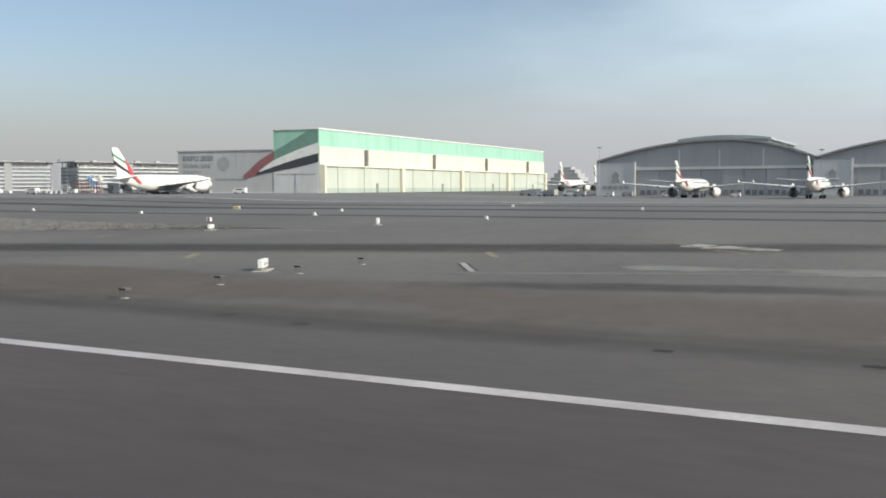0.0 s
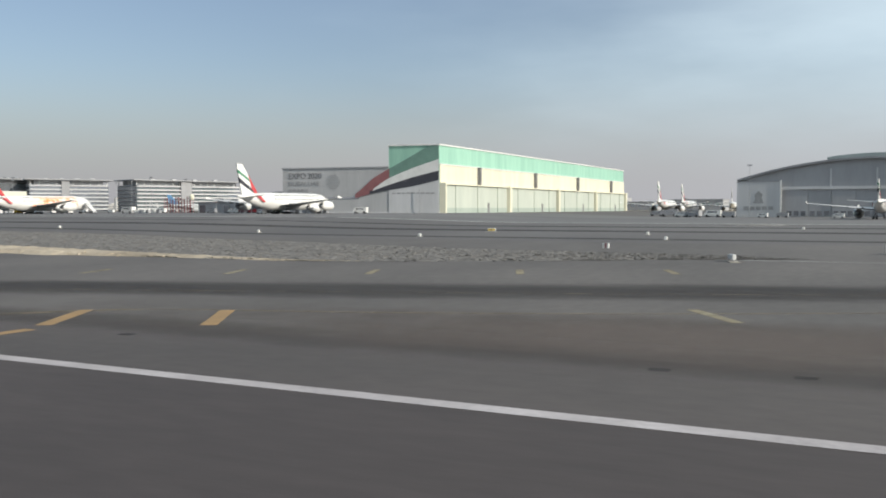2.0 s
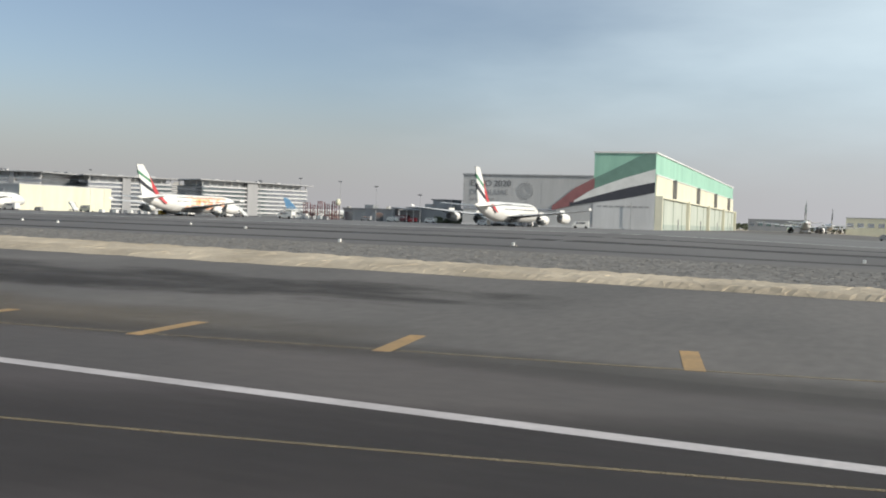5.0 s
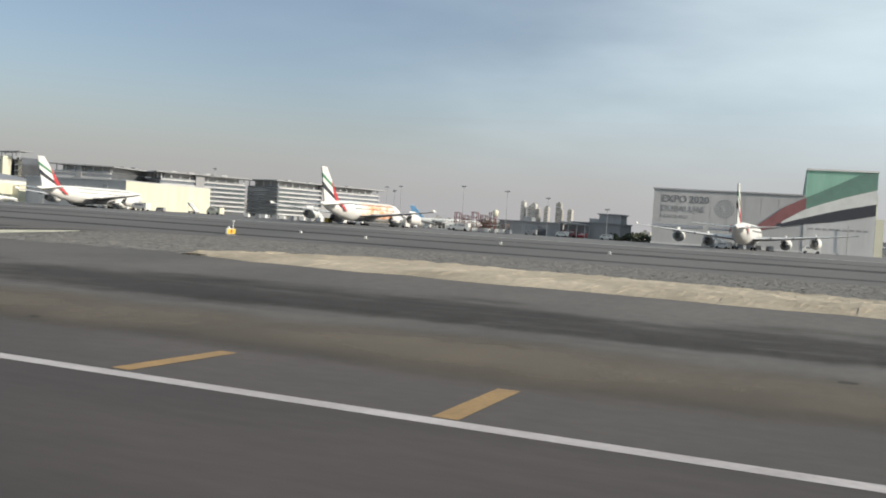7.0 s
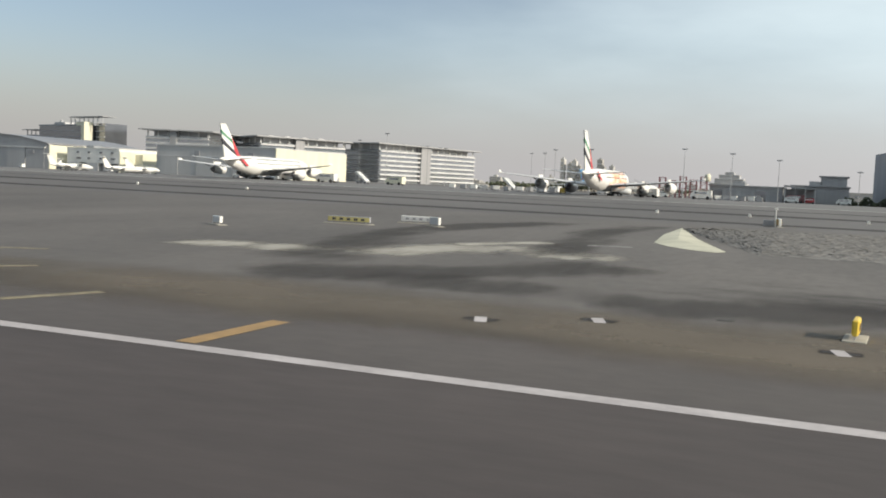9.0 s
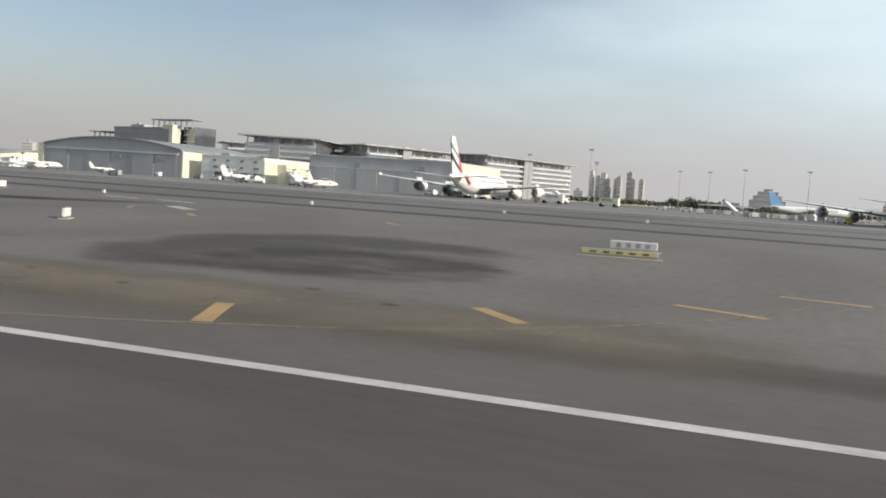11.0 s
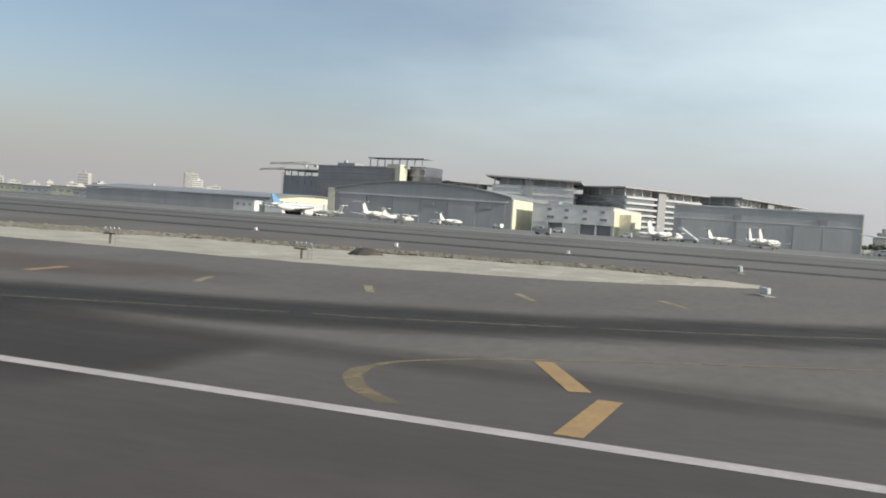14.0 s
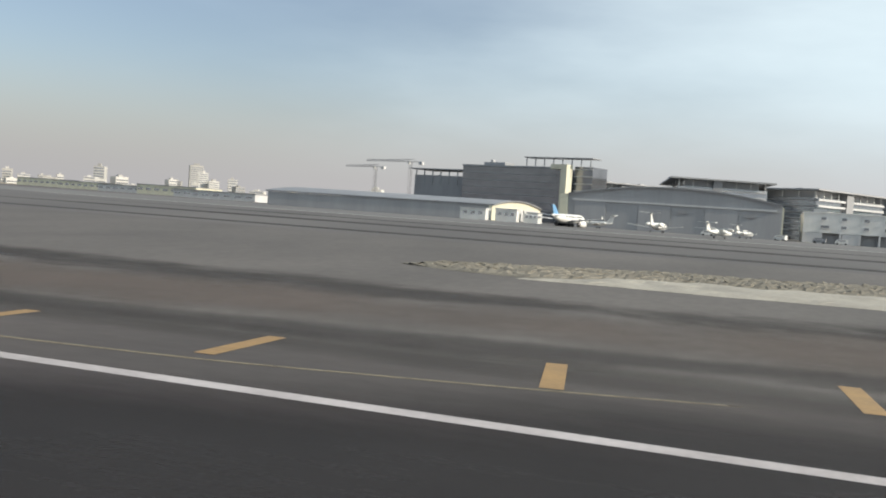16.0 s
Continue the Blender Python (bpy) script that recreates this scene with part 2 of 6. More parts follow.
FLAG_GREEN = material("green_paint", (0.06, 0.22, 0.12), rough=0.45, scale=0.5, fine=4.0, spread=0.08)
# flag green darkened in the colour for the shade on the hangar front
FLAG_SHADED_GREEN = material("shaded_green_paint", (0.145, 0.255, 0.205), rough=0.5, scale=0.3, fine=3.0, spread=0.08)
FLAG_BLACK = material("black_paint", (0.045, 0.045, 0.055), rough=0.45, scale=0.5, fine=4.0, spread=0.08)
MAROON = material("dull_red_paint", (0.26, 0.105, 0.105), rough=0.5, scale=0.5, fine=4.0, spread=0.08)
BLUE = material("blue_paint", (0.16, 0.34, 0.55), rough=0.4, scale=0.5, fine=4.0, spread=0.08)
YELLOW = material("yellow_sign_paint", (0.72, 0.50, 0.06), rough=0.45, scale=1.0, fine=5.0, spread=0.06)
STEEL = material("galvanised_steel", (0.38, 0.385, 0.39), rough=0.45, metal=0.6, scale=1.0, fine=6.0, spread=0.08)
GREY_PAINT = material("grey_paint", (0.30, 0.30, 0.31), rough=0.5, scale=0.6, fine=4.0)
LETTER = material("dark_grey_letters", (0.20, 0.195, 0.195), rough=0.6, scale=0.5, fine=4.0)
HALL_GREY = material("hall_grey_cladding", (0.43, 0.425, 0.42), (0.38, 0.375, 0.37), rough=0.8, scale=0.10, fine=0.8, spread=0.03, stretch=(2, 2, 0.3))
LETTER_PALE = material("pale_grey_letters", (0.34, 0.335, 0.33), rough=0.6, scale=0.5, fine=4.0)
# masonry dimmed so that its base colour holds the haze
CITY = material("haze_toned_masonry", (0.45, 0.435, 0.41), (0.38, 0.37, 0.35), rough=0.8, scale=0.02, fine=0.15, spread=0.08, random=0.35)
MARKER_YELLOW = material("cream_yellow_plastic", (0.76, 0.64, 0.30), (0.78, 0.73, 0.56), rough=0.5, scale=2.0, fine=8.0, spread=0.06)
FADED_BAR = stain_material("worn_pale_yellow_paint", (0.30, 0.255, 0.165), 0.85, scale=0.8, wear=0.35, edge=0.25)
SLOPE = material("pale_concrete", (0.49, 0.47, 0.37), (0.40, 0.385, 0.30), rough=0.9, scale=0.5, fine=3.0, bump=0.3, spread=0.06)
OLIVE_SIGN = material("dull_yellow_sign_paint", (0.46, 0.40, 0.16), (0.38, 0.33, 0.14), rough=0.5, scale=1.0, fine=5.0, spread=0.06)
BROWN_STEEL = material("brown_painted_steel", (0.13, 0.085, 0.065), rough=0.6, scale=1.0, fine=6.0)
DARK_EARTH = material("dark_dug_earth", (0.075, 0.067, 0.057), (0.045, 0.040, 0.035), rough=0.95, scale=1.5, fine=6.0, bump=0.8, spread=0.2)
DARK_BOX = material("dark_grey_enamel", (0.10, 0.095, 0.092), rough=0.55, scale=1.5, fine=8.0)
LANTERN = material("grey_green_metal_roof", (0.33, 0.37, 0.36), (0.28, 0.32, 0.31), rough=0.5, metal=0.1, scale=0.1, fine=1.0, spread=0.05)
LEAF = material("dusty_foliage", (0.075, 0.085, 0.05), (0.045, 0.052, 0.032), rough=0.9, scale=0.4, fine=2.0, spread=0.2)

ORANGE_PRINT = material("orange_printed_livery", (0.80, 0.27, 0.08), (0.80, 0.76, 0.70), rough=0.4, scale=0.55, fine=4.0, spread=0.06)


# ---------------------------------------------------------------- mesh tools
def gz(x, y):
    """Height of the ground, sloped up away from the runway to fit the camera's view."""
    k = min(max((-180 - x) / 100, 0), 1)
    return (0.45 + 0.55 * k * k * (3 - 2 * k)) * min(max(0.014 * (y - 65), 0), 3.8)


def mesh_object(name, bm, mat, parent=None, smooth=False):
    bmesh.ops.recalc_face_normals(bm, faces=bm.faces)
    for v in bm.verts:
        v.co *= S
    me = bpy.data.meshes.new(name)
    bm.to_mesh(me)
    bm.free()
    if smooth:
        for p in me.polygons:
            p.use_smooth = True
    me.materials.append(mat)
    ob = new(name, me)
    if parent is not None:
        ob.parent = parent
    return ob


def part(name, bm, mat, parent, label="", smooth=False):
    ob = mesh_object(name, bm, mat, parent, smooth)
    return tagged(ob, label) if label else ob


def thing(name, x, y, label, category, group="", turn=0, z=None, kind=""):
    ob = new(name)
    ob.empty_display_size = 0.5
    ob.matrix_world = pose(x * S, y * S, (gz(x, y) if z is None else z) * S, 0, 0, turn)
    return tagged(ob, label, category, group, kind)


def box(bm, x0, x1, y0, y1, z0, z1):
    vs = [bm.verts.new((x, y, z)) for z in (z0, z1) for x, y in ((x0, y0), (x1, y0), (x1, y1), (x0, y1))]
    for f in ((0, 3, 2, 1), (4, 5, 6, 7), (0, 1, 5, 4), (1, 2, 6, 5), (2, 3, 7, 6), (3, 0, 4, 7)):
        bm.faces.new([vs[i] for i in f])
    return bm


def slab(x0, x1, y0, y1, z0, z1, bevel=0.0):
    bm = box(bmesh.new(), x0, x1, y0, y1, z0, z1)
    if bevel:
        bmesh.ops.bevel(bm, geom=bm.edges[:], offset=bevel, segments=1, affect="EDGES")
    return bm


def loft(rings, bm=None, ends=True):
    """A skin over rings of equal length."""
    bm = bm or bmesh.new()
    rows = [[bm.verts.new(p) for p in r] for r in rings]
    n = len(rows[0])
    for a, b in zip(rows, rows[1:]):
        for i in range(n):
            bm.faces.new((a[i], a[(i + 1) % n], b[(i + 1) % n], b[i]))
    if ends:
        bm.faces.new(rows[0][::-1])
        bm.faces.new(rows[-1])
    return bm


def ring(c, r, axis="y", n=14, squash=1.0):
    out = []
    for i in range(n):
        a = 2 * math.pi * i / n
        u, w = r * math.cos(a), r * squash * math.sin(a)
        out.append({"y": (c[0] + u, c[1], c[2] + w), "z": (c[0] + u, c[1] + w, c[2]), "x": (c[0], c[1] + u, c[2] + w)}[axis])
    return out


def tube(a, b, r0, r1=None, n=8, bm=None):
    """A round bar from a to b."""
    a, b = Vector(a), Vector(b)
    q = (b - a).to_track_quat("Z", "Y")
    rings = [[c + q @ Vector((r * math.cos(2 * math.pi * i / n), r * math.sin(2 * math.pi * i / n), 0)) for i in range(n)] for c, r in ((a, r0), (b, r0 if r1 is None else r1))]
    return loft(rings, bm)


def prism(outline, lift, bm=None):
    """A flat outline given thickness along the vector lift."""
    bm = bm or bmesh.new()
    lift = Vector(lift)
    a = [bm.verts.new(p) for p in outline]
    b = [bm.verts.new(Vector(p) + lift) for p in outline]
    n = len(a)
    bm.faces.new(a[::-1])
    bm.faces.new(b)
    for i in range(n):
        bm.faces.new((a[i], a[(i + 1) % n], b[(i + 1) % n], b[i]))
    return bm


def smooth_line(points, step=3.0):
    """Points along a Catmull-Rom curve."""
    p = [Vector(q) for q in points]
    p = [2 * p[0] - p[1], *p, 2 * p[-1] - p[-2]]
    out = []
    for a, b, c, d in zip(p, p[1:], p[2:], p[3:]):
        n = max(1, int((c - b).length / step))
        for i in range(n):
            t = i / n
            out.append(0.5 * (2 * b + (c - a) * t + (2 * a - 5 * b + 4 * c - d) * t * t + (3 * b - a - 3 * c + d) * t ** 3))
    return out + [p[-2]]


LAYER = [0.003]


def ribbon(name, points, width, mat, label, step=3.0, lift=None, across=2, category="marking", kind="structure"):
    """A layer of paint or wear that follows the ground along a line."""
    line = smooth_line([(x, y) for x, y in points], step)
    if lift is None:
        if kind == "structure" and category == "marking":
            lift = 0.0135
        else:
            LAYER[0] += 0.0002
            lift = LAYER[0]
    bm = bmesh.new()
    uv = bm.loops.layers.uv.new("UVMap")
    rows, total = [], len(line) - 1
    for i, c in enumerate(line):
        d = (line[min(i + 1, total)] - line[max(i - 1, 0)]).normalized()
        n = Vector((-d.y, d.x))
        w = width(i / total) if callable(width) else width
        rows.append([bm.verts.new((*(q := c + n * w * (k / across - 0.5)), gz(*q) + lift)) for k in range(across + 1)])
    for i in range(total):
        for k in range(across):
            f = bm.faces.new((rows[i][k], rows[i + 1][k], rows[i + 1][k + 1], rows[i][k + 1]))
            for lp, (a, b) in zip(f.loops, ((i, k), (i + 1, k), (i + 1, k + 1), (i, k + 1))):
                u, v = a / total, b / across
                lp[uv].uv = (min(u, 1 - u) * 2, min(v, 1 - v) * 2)
    for v in bm.verts:
        v.co *= S
    me = bpy.data.meshes.new(name)
    bm.to_mesh(me)
    bm.free()
    me.materials.append(mat)
    return tagged(new(name, me), label, category, kind=kind)


def text_mesh(text, size, depth):
    """A flat-fronted mesh of a text, and how far it reaches to the right."""
    cu = bpy.data.curves.new("letter", "FONT")
    cu.body, cu.size, cu.extrude = text, size * S, depth * S
    tmp = new("lettering_draft", cu)
    me = bpy.data.meshes.new_from_object(tmp)
    bpy.data.objects.remove(tmp)
    bpy.data.curves.remove(cu)
    return me, max(v.co.x for v in me.vertices)


def letters(text, size, mat, name, parent, place, turn, depth=0.06):
    """Upright lettering in Blender's own font, one part a letter."""
    for i, sign in enumerate(text):
        row, reach = text_mesh(text[:i + 1], size, depth)
        bpy.data.meshes.remove(row)
        me, own = text_mesh(sign, size, depth)
        me.name = name
        me.materials.clear()
        me.materials.append(mat)
        bm = bmesh.new()
        bm.from_mesh(me)
        bmesh.ops.remove_doubles(bm, verts=bm.verts, dist=0.0005)
        bm.to_mesh(me)
        bm.free()
        ob = new(name, me)
        ob.parent = parent
        shift = (reach - own) / S
        a = math.radians(turn)
        ob.matrix_basis = pose((place[0] + shift * math.cos(a)) * S, (place[1] + shift * math.sin(a)) * S, place[2] * S, 90, 0, turn)




# ---------------------------------------------------------------- the airfield
def make_ground():
    xs = [-5200, -3000, -1800, -1300, -1000, *range(-900, -300, 60), *range(-300, -160, 8), *range(-160, 200, 40), 400, 900, 2000, 5000]
    ys = [-2500, -600, -120, -34, -26, 26.2, 37, 52, 65, 90, 110, 150, 190, 230, 262, 286, 310, 336.5, 380, 470, 620, 900, 1500, 3000, 5200]
    bm = bmesh.new()
    grid = [[bm.verts.new((x, y, gz(x, y))) for x in xs] for y in ys]
    for j in range(len(ys) - 1):
        mid = (ys[j] + ys[j + 1]) / 2
        k = 1 if -34 < mid < 26.2 else 5 if 26.2 < mid < 37 else 2 if 150 < mid < 286 else 3 if 286 < mid < 470 else 4 if mid > 900 else 0
        for i in range(len(xs) - 1):
            bm.faces.new((grid[j][i], grid[j][i + 1], grid[j + 1][i + 1], grid[j + 1][i])).material_index = k
    ob = mesh_object("ground", bm, ASPHALT)
    for m in (RUNWAY, TAXIWAY, CONCRETE, SAND, SHOULDER):
        ob.data.materials.append(m)
    return tagged(ob, "grey asphalt airfield with runway, taxiway and apron", "ground", kind="structure")


make_ground()


def along(points):
    """A function that reads y off a line of points by x."""
    pts = sorted(points)
    return lambda x: float(np.interp(x, [p[0] for p in pts], [p[1] for p in pts]))


def rough_patch(name, near, far, nx, ny, amp, cell, mat, label, base=0.05, rim=0.08):
    """An uneven sheet of loose ground between two lines."""
    lo, hi = along(near), along(far)
    x0, x1 = min(p[0] for p in near), max(p[0] for p in near)
    bm = bmesh.new()
    grid = []
    for j in range(ny + 1):
        v = j / ny
        row = []
        for i in range(nx + 1):
            x = x0 + (x1 - x0) * i / nx
            y = lo(x) + (hi(x) - lo(x)) * v
            jx, jy = (noise.random() - 0.5) * 0.5, (noise.random() - 0.5) * 0.5
            edge = min(1, min(v, 1 - v) / rim, min(i, nx - i) / 6) * min(1, (hi(x) - lo(x)) / 7)
            h = noise.noise(Vector((x / cell, y / cell, 3.1))) + 0.6 * noise.noise(Vector((x / cell * 2.7, y / cell * 2.7, 9.4)))
            y2 = y + (noise.noise(Vector((x / 6, v * 9, 1.7))) * 1.1 if j in (0, ny) else jy)
            row.append(bm.verts.new((x + jx, y2, gz(x, y2) + 0.015 + edge * (base + amp * (0.6 + h)))))
        grid.append(row)
    for j in range(ny):
        for i in range(nx):
            bm.faces.new((grid[j][i], grid[j][i + 1], grid[j + 1][i + 1], grid[j + 1][i]))
    ob = mesh_object(name, bm, mat)
    return tagged(ob, label, "ground", kind="stuff")


rough_patch("gravel_field", [(-427, 134), (-414, 93.6), (-403, 93), (-379, 95), (-300, 95), (-200, 92), (-146, 86), (-130, 88), (-113, 95), (-97, 106), (-84, 112)],
            [(-427, 136), (-420, 142), (-406, 146), (-363, 152), (-300, 146), (-223, 146), (-170, 133), (-130, 120), (-97, 116), (-84, 113)], 1250, 120, 0.11, 0.5, GRAVEL,
            "rough grey gravel beside the taxiway")
rough_patch("sand_strip", [(-378, 94), (-363, 91), (-330, 89), (-263, 87), (-226, 88), (-173, 85), (-158, 86.5), (-148, 87), (-137, 86.8), (-127, 89.4)],
            [(-378, 97), (-370, 108), (-361, 116), (-320, 113), (-284, 109), (-238, 103), (-204, 100), (-175, 92), (-158, 91), (-148, 89.8), (-137, 88.4), (-127, 90.2)], 560, 14, 0.18, 2.2, SAND,
            "pale beige sand strip along the pavement edge", base=0.34, rim=0.15)
rough_patch("scrub_field", [(-836, 91), (-828, 87.5), (-821, 86.5), (-809, 97.5), (-797, 99.5), (-772, 109.5), (-759, 115.5), (-737, 118), (-705, 123), (-689, 121)],
            [(-836, 93), (-832, 99), (-811, 112), (-800, 113), (-787, 120), (-772, 122), (-737, 126), (-705, 131), (-689, 124)], 420, 30, 0.24, 0.8, SCRUB,
            "dry brown scrub on a sandy bank", base=0.08)
rough_patch("sand_bank", [(-822, 85.0), (-808, 85.6), (-794, 85.8), (-770, 87), (-750, 88.2), (-731, 89), (-705, 98), (-686, 112)],
            [(-822, 86.2), (-809, 97.5), (-797, 99.5), (-772, 109.5), (-759, 115.5), (-737, 118), (-705, 124), (-686, 119)], 190, 14, 0.16, 4.0, PALE_SAND,
            "pale sand bank along the pavement edge", base=0.12, rim=0.15)


def slope_corner():
    bm = bmesh.new()
    pts = [(-425.2, 102.4), (-423.2, 98.0), (-420.4, 94.6), (-417.8, 93.2), (-417.0, 94.8), (-421.8, 112), (-427.4, 137), (-426.8, 118)]
    low = [bm.verts.new((x, y, gz(x, y) + 0.02)) for x, y in pts]
    top = bm.verts.new((-423.4, 107, gz(-423.4, 107) + 0.30))
    for i in range(len(low)):
        bm.faces.new((low[i], low[(i + 1) % len(low)], top))
    tagged(mesh_object("concrete_slope", bm, SLOPE), "pale concrete slope at the corner of the gravel", "slope", kind="structure")


slope_corner()

# wear on the pavement
ribbon("shoulder_fringe", [(400, 37), (-200, 37), (-1300, 37)], 9, FRINGE, "dark worn edge of the shoulder", step=8, across=4, category="stain")
ribbon("brown_dust_band", [(120, 46), (-20, 46), (-60, 45), (-100, 43), (-128, 42)], 24, RED_DUST, "faint reddish dust on grey asphalt", category="stain")
ribbon("brown_dust_band", [(-215, 40), (-300, 41), (-380, 40), (-430, 39.5), (-470, 42)], 20, BROWN, "brown dusty band on grey asphalt", category="stain")
ribbon("brown_dust_band", [(-500, 40), (-560, 40), (-600, 40), (-630, 43), (-655, 49), (-684, 50)], lambda u: 19 + 10 * u, BROWN, "brown dusty band on grey asphalt", category="stain")
ribbon("brown_dust_band", [(-712, 68), (-770, 58), (-830, 51), (-930, 49)], 27, RED_DUST, "brown dusty band on grey asphalt", category="stain")
ribbon("rubber_band", [(-260, 10), (-215, 20), (-186, 30), (-154, 41), (-134, 50), (-100, 63), (-60, 78), (20, 108)], 19, RUBBER_MID, "dark tyre rubber along the curved exit line", category="stain")
ribbon("rubber_band", [(-850, 4), (-815, 13), (-787, 18), (-759, 27), (-742, 35), (-721, 44), (-703, 52), (-679, 68), (-650, 92), (-600, 140)], lambda u: 30 - 14 * u, RUBBER, "dark tyre rubber along the curved exit line", category="stain")
ribbon("rubber_band", [(-701, 30), (-708, 30), (-716, 30), (-727, 28)], 23, RUBBER_MID, "thin tyre rubber across the runway edge", category="stain", across=4)
ribbon("rubber_band", [(-726, 11), (-736, 13), (-750, 13), (-778, 12), (-800, 11)], 30, RUBBER, "dark tyre rubber on the runway beside its edge line", category="stain", across=4)
ribbon("rubber_band", [(-840, 9), (-815, 15), (-790, 21), (-762, 26), (-742, 32), (-722, 40)], lambda u: 18 + 30 * math.sin(math.pi * min(1, u * 0.8)), RUBBER, "dark tyre rubber beside the runway edge", category="stain")
ribbon("worn_zone", [(-215, 66), (-260, 64), (-300, 63), (-340, 60), (-385, 58), (-425, 58)], 30, DARK_WEAR, "dark worn zone of asphalt", category="stain", across=4)
ribbon("rubber_band", [(-250, 58), (-300, 55), (-330, 54), (-352, 54)], lambda u: 9 + 3 * math.sin(7 * u), RUBBER_SOFT, "dark tyre streak on asphalt", category="stain")
ribbon("worn_zone", [(-640, 53), (-612, 55), (-585, 56), (-570, 58)], 20, DARK_WEAR, "dark worn zone of asphalt", category="stain", across=4)
ribbon("rubber_band", [(-612, 50), (-596, 48), (-580, 48), (-566, 48)], 5, RUBBER_SOFT, "dark tyre streak on asphalt", category="stain")
ribbon("rubber_band", [(-770, 68), (-800, 66), (-840, 64), (-900, 66)], 17, DARK_WEAR, "dark stained band on asphalt", category="stain", across=4)
ribbon("rubber_band", [(-740, 56), (-766, 50.5), (-782, 46), (-801, 43), (-821, 40.4), (-870, 38)], 8, FAINT_WEAR, "narrow dark band on asphalt", category="stain")
ribbon("rubber_band", [(70, 66), (20, 62), (-10, 58), (-34, 52)], 8, FAINT_WEAR, "dark stained patch on asphalt", category="stain")


def round_stain(name, x, y, rx, ry, mat, label):
    """An oval layer of wear that fades at its rim."""
    LAYER[0] += 0.0002
    bm = bmesh.new()
    uv = bm.loops.layers.uv.new("UVMap")
    n, rings = 40, 6
    rows = []
    for k in range(1, rings + 1):
        row = []
        for i in range(n):
            a = 2 * math.pi * i / n
            j = 1 + 0.10 * noise.noise(Vector((math.cos(a) * 1.7, math.sin(a) * 1.7, x)))
            q = Vector((x + rx * j * k / rings * math.cos(a), y + ry * j * k / rings * math.sin(a)))
            row.append(bm.verts.new((*q, gz(*q) + LAYER[0])))
        rows.append(row)
    centre = bm.verts.new((x, y, gz(x, y) + LAYER[0]))
    depth = {centre: 1.0, **{v: 1 - (k + 1) / rings for k, row in enumerate(rows) for v in row}}
    for i in range(n):
        bm.faces.new((centre, rows[0][i], rows[0][(i + 1) % n]))
        for lo, hi in zip(rows, rows[1:]):
            bm.faces.new((lo[i], hi[i], hi[(i + 1) % n], lo[(i + 1) % n]))
    for f in bm.faces:
        for lp in f.loops:
            lp[uv].uv = (1, min(1, depth[lp.vert] * 2.4))
    tagged(mesh_object(name, bm, mat), label, "stain", kind="structure")


round_stain("dust_patch", -613, 55.6, 4.2, 2.4, LIGHT_WEAR, "pale worn patch on asphalt")
round_stain("turning_stain", -552, 73, 19, 27, FAINT_WEAR, "dark oval turning stain on asphalt")
round_stain("turning_stain", -546, 64, 14, 15, FAINT_WEAR, "dark oval turning stain on asphalt")
for y, w in ((163, 12), (206, 18), (243, 11)):
    ribbon("wheel_track", [(300, y), (-300, y), (-1100, y)], w, TRACK, "dark wheel track along the taxiway", step=12, category="stain")
ribbon("pale_wear_band", [(-24, 69), (-14, 71), (-4, 72), (10, 76)], 9, LIGHT_WEAR, "pale worn band on asphalt", category="stain")
for line, w in (([(-460, 66), (-452, 67), (-444, 69), (-439, 68)], 10), ([(-443, 66), (-440, 73), (-436, 80), (-430, 80), (-424, 74)], 13), ([(-440, 81), (-436, 89), (-432, 92)], 5)):
    ribbon("dust_patch", line, w, DUST, "pale dust patch on asphalt", step=1.5, across=4, category="stain")
for line, w in (([(-441, 52), (-447, 76), (-451, 95), (-448, 114), (-441, 140)], 12), ([(-442, 48), (-432, 58), (-427, 63), (-422, 74)], 14), ([(-429, 74), (-431.5, 100), (-433.5, 118), (-431, 144)], 10),
                ([(-436, 50), (-423.7, 53), (-416, 50), (-408, 52), (-398, 56)], 13)):
    ribbon("damp_patch", line, w, RUBBER_SOFT, "dark stained patch on asphalt", step=1.5, across=4, category="stain")
ribbon("worn_white_line", [(-36, 57), (-24, 63), (-12, 67.5), (0, 70), (14, 71)], 1.6, LIGHT_WEAR, "worn pale line on asphalt", category="marking")
ribbon("worn_white_line", [(-33, 107.5), (-26, 100.5), (-18, 89), (-12, 84)], 1.0, FADED_YELLOW, "worn yellow line on asphalt", category="marking")
for x, y in ((-21.5, 96), (-18.4, 94.2), (-15.5, 92.4)):
    ribbon("worn_white_mark", [(x - 1.3, y + 0.8), (x, y), (x + 1.3, y - 0.8)], 3.4, FADED_WHITE, "worn white painted mark on asphalt", step=0.8, category="marking")
# dark edge round the bar is painted in for its shadow
bar_line = [(-34.1, 68.9), (-31.8, 65.2), (-29.6, 61.7)]
ribbon("dash_shade", bar_line, 1.5, RUBBER, "dark painted shade round a painted bar", step=0.8, lift=0.0128)
ribbon("worn_white_mark", bar_line, 0.6, FADED_WHITE, "worn white painted bar on asphalt", step=0.8, category="marking")
ribbon("worn_white_line", [(-91.5, 107.5), (-84.5, 107.9), (-78, 108.1), (-70, 108.4)], 0.7, FADED_WHITE, "worn white line beside the taxiway", category="marking")
ribbon("dust_patch", [(-129, 270), (-118, 273), (-107, 276)], 20, DUST, "pale dust patch on the taxiway", step=2, across=4, category="stain")
ribbon("apron_edge", [(300, 283), (-300, 286), (-1100, 286)], 7, FADED_WHITE, "pale concrete edge of the apron", step=12, category="kerb")

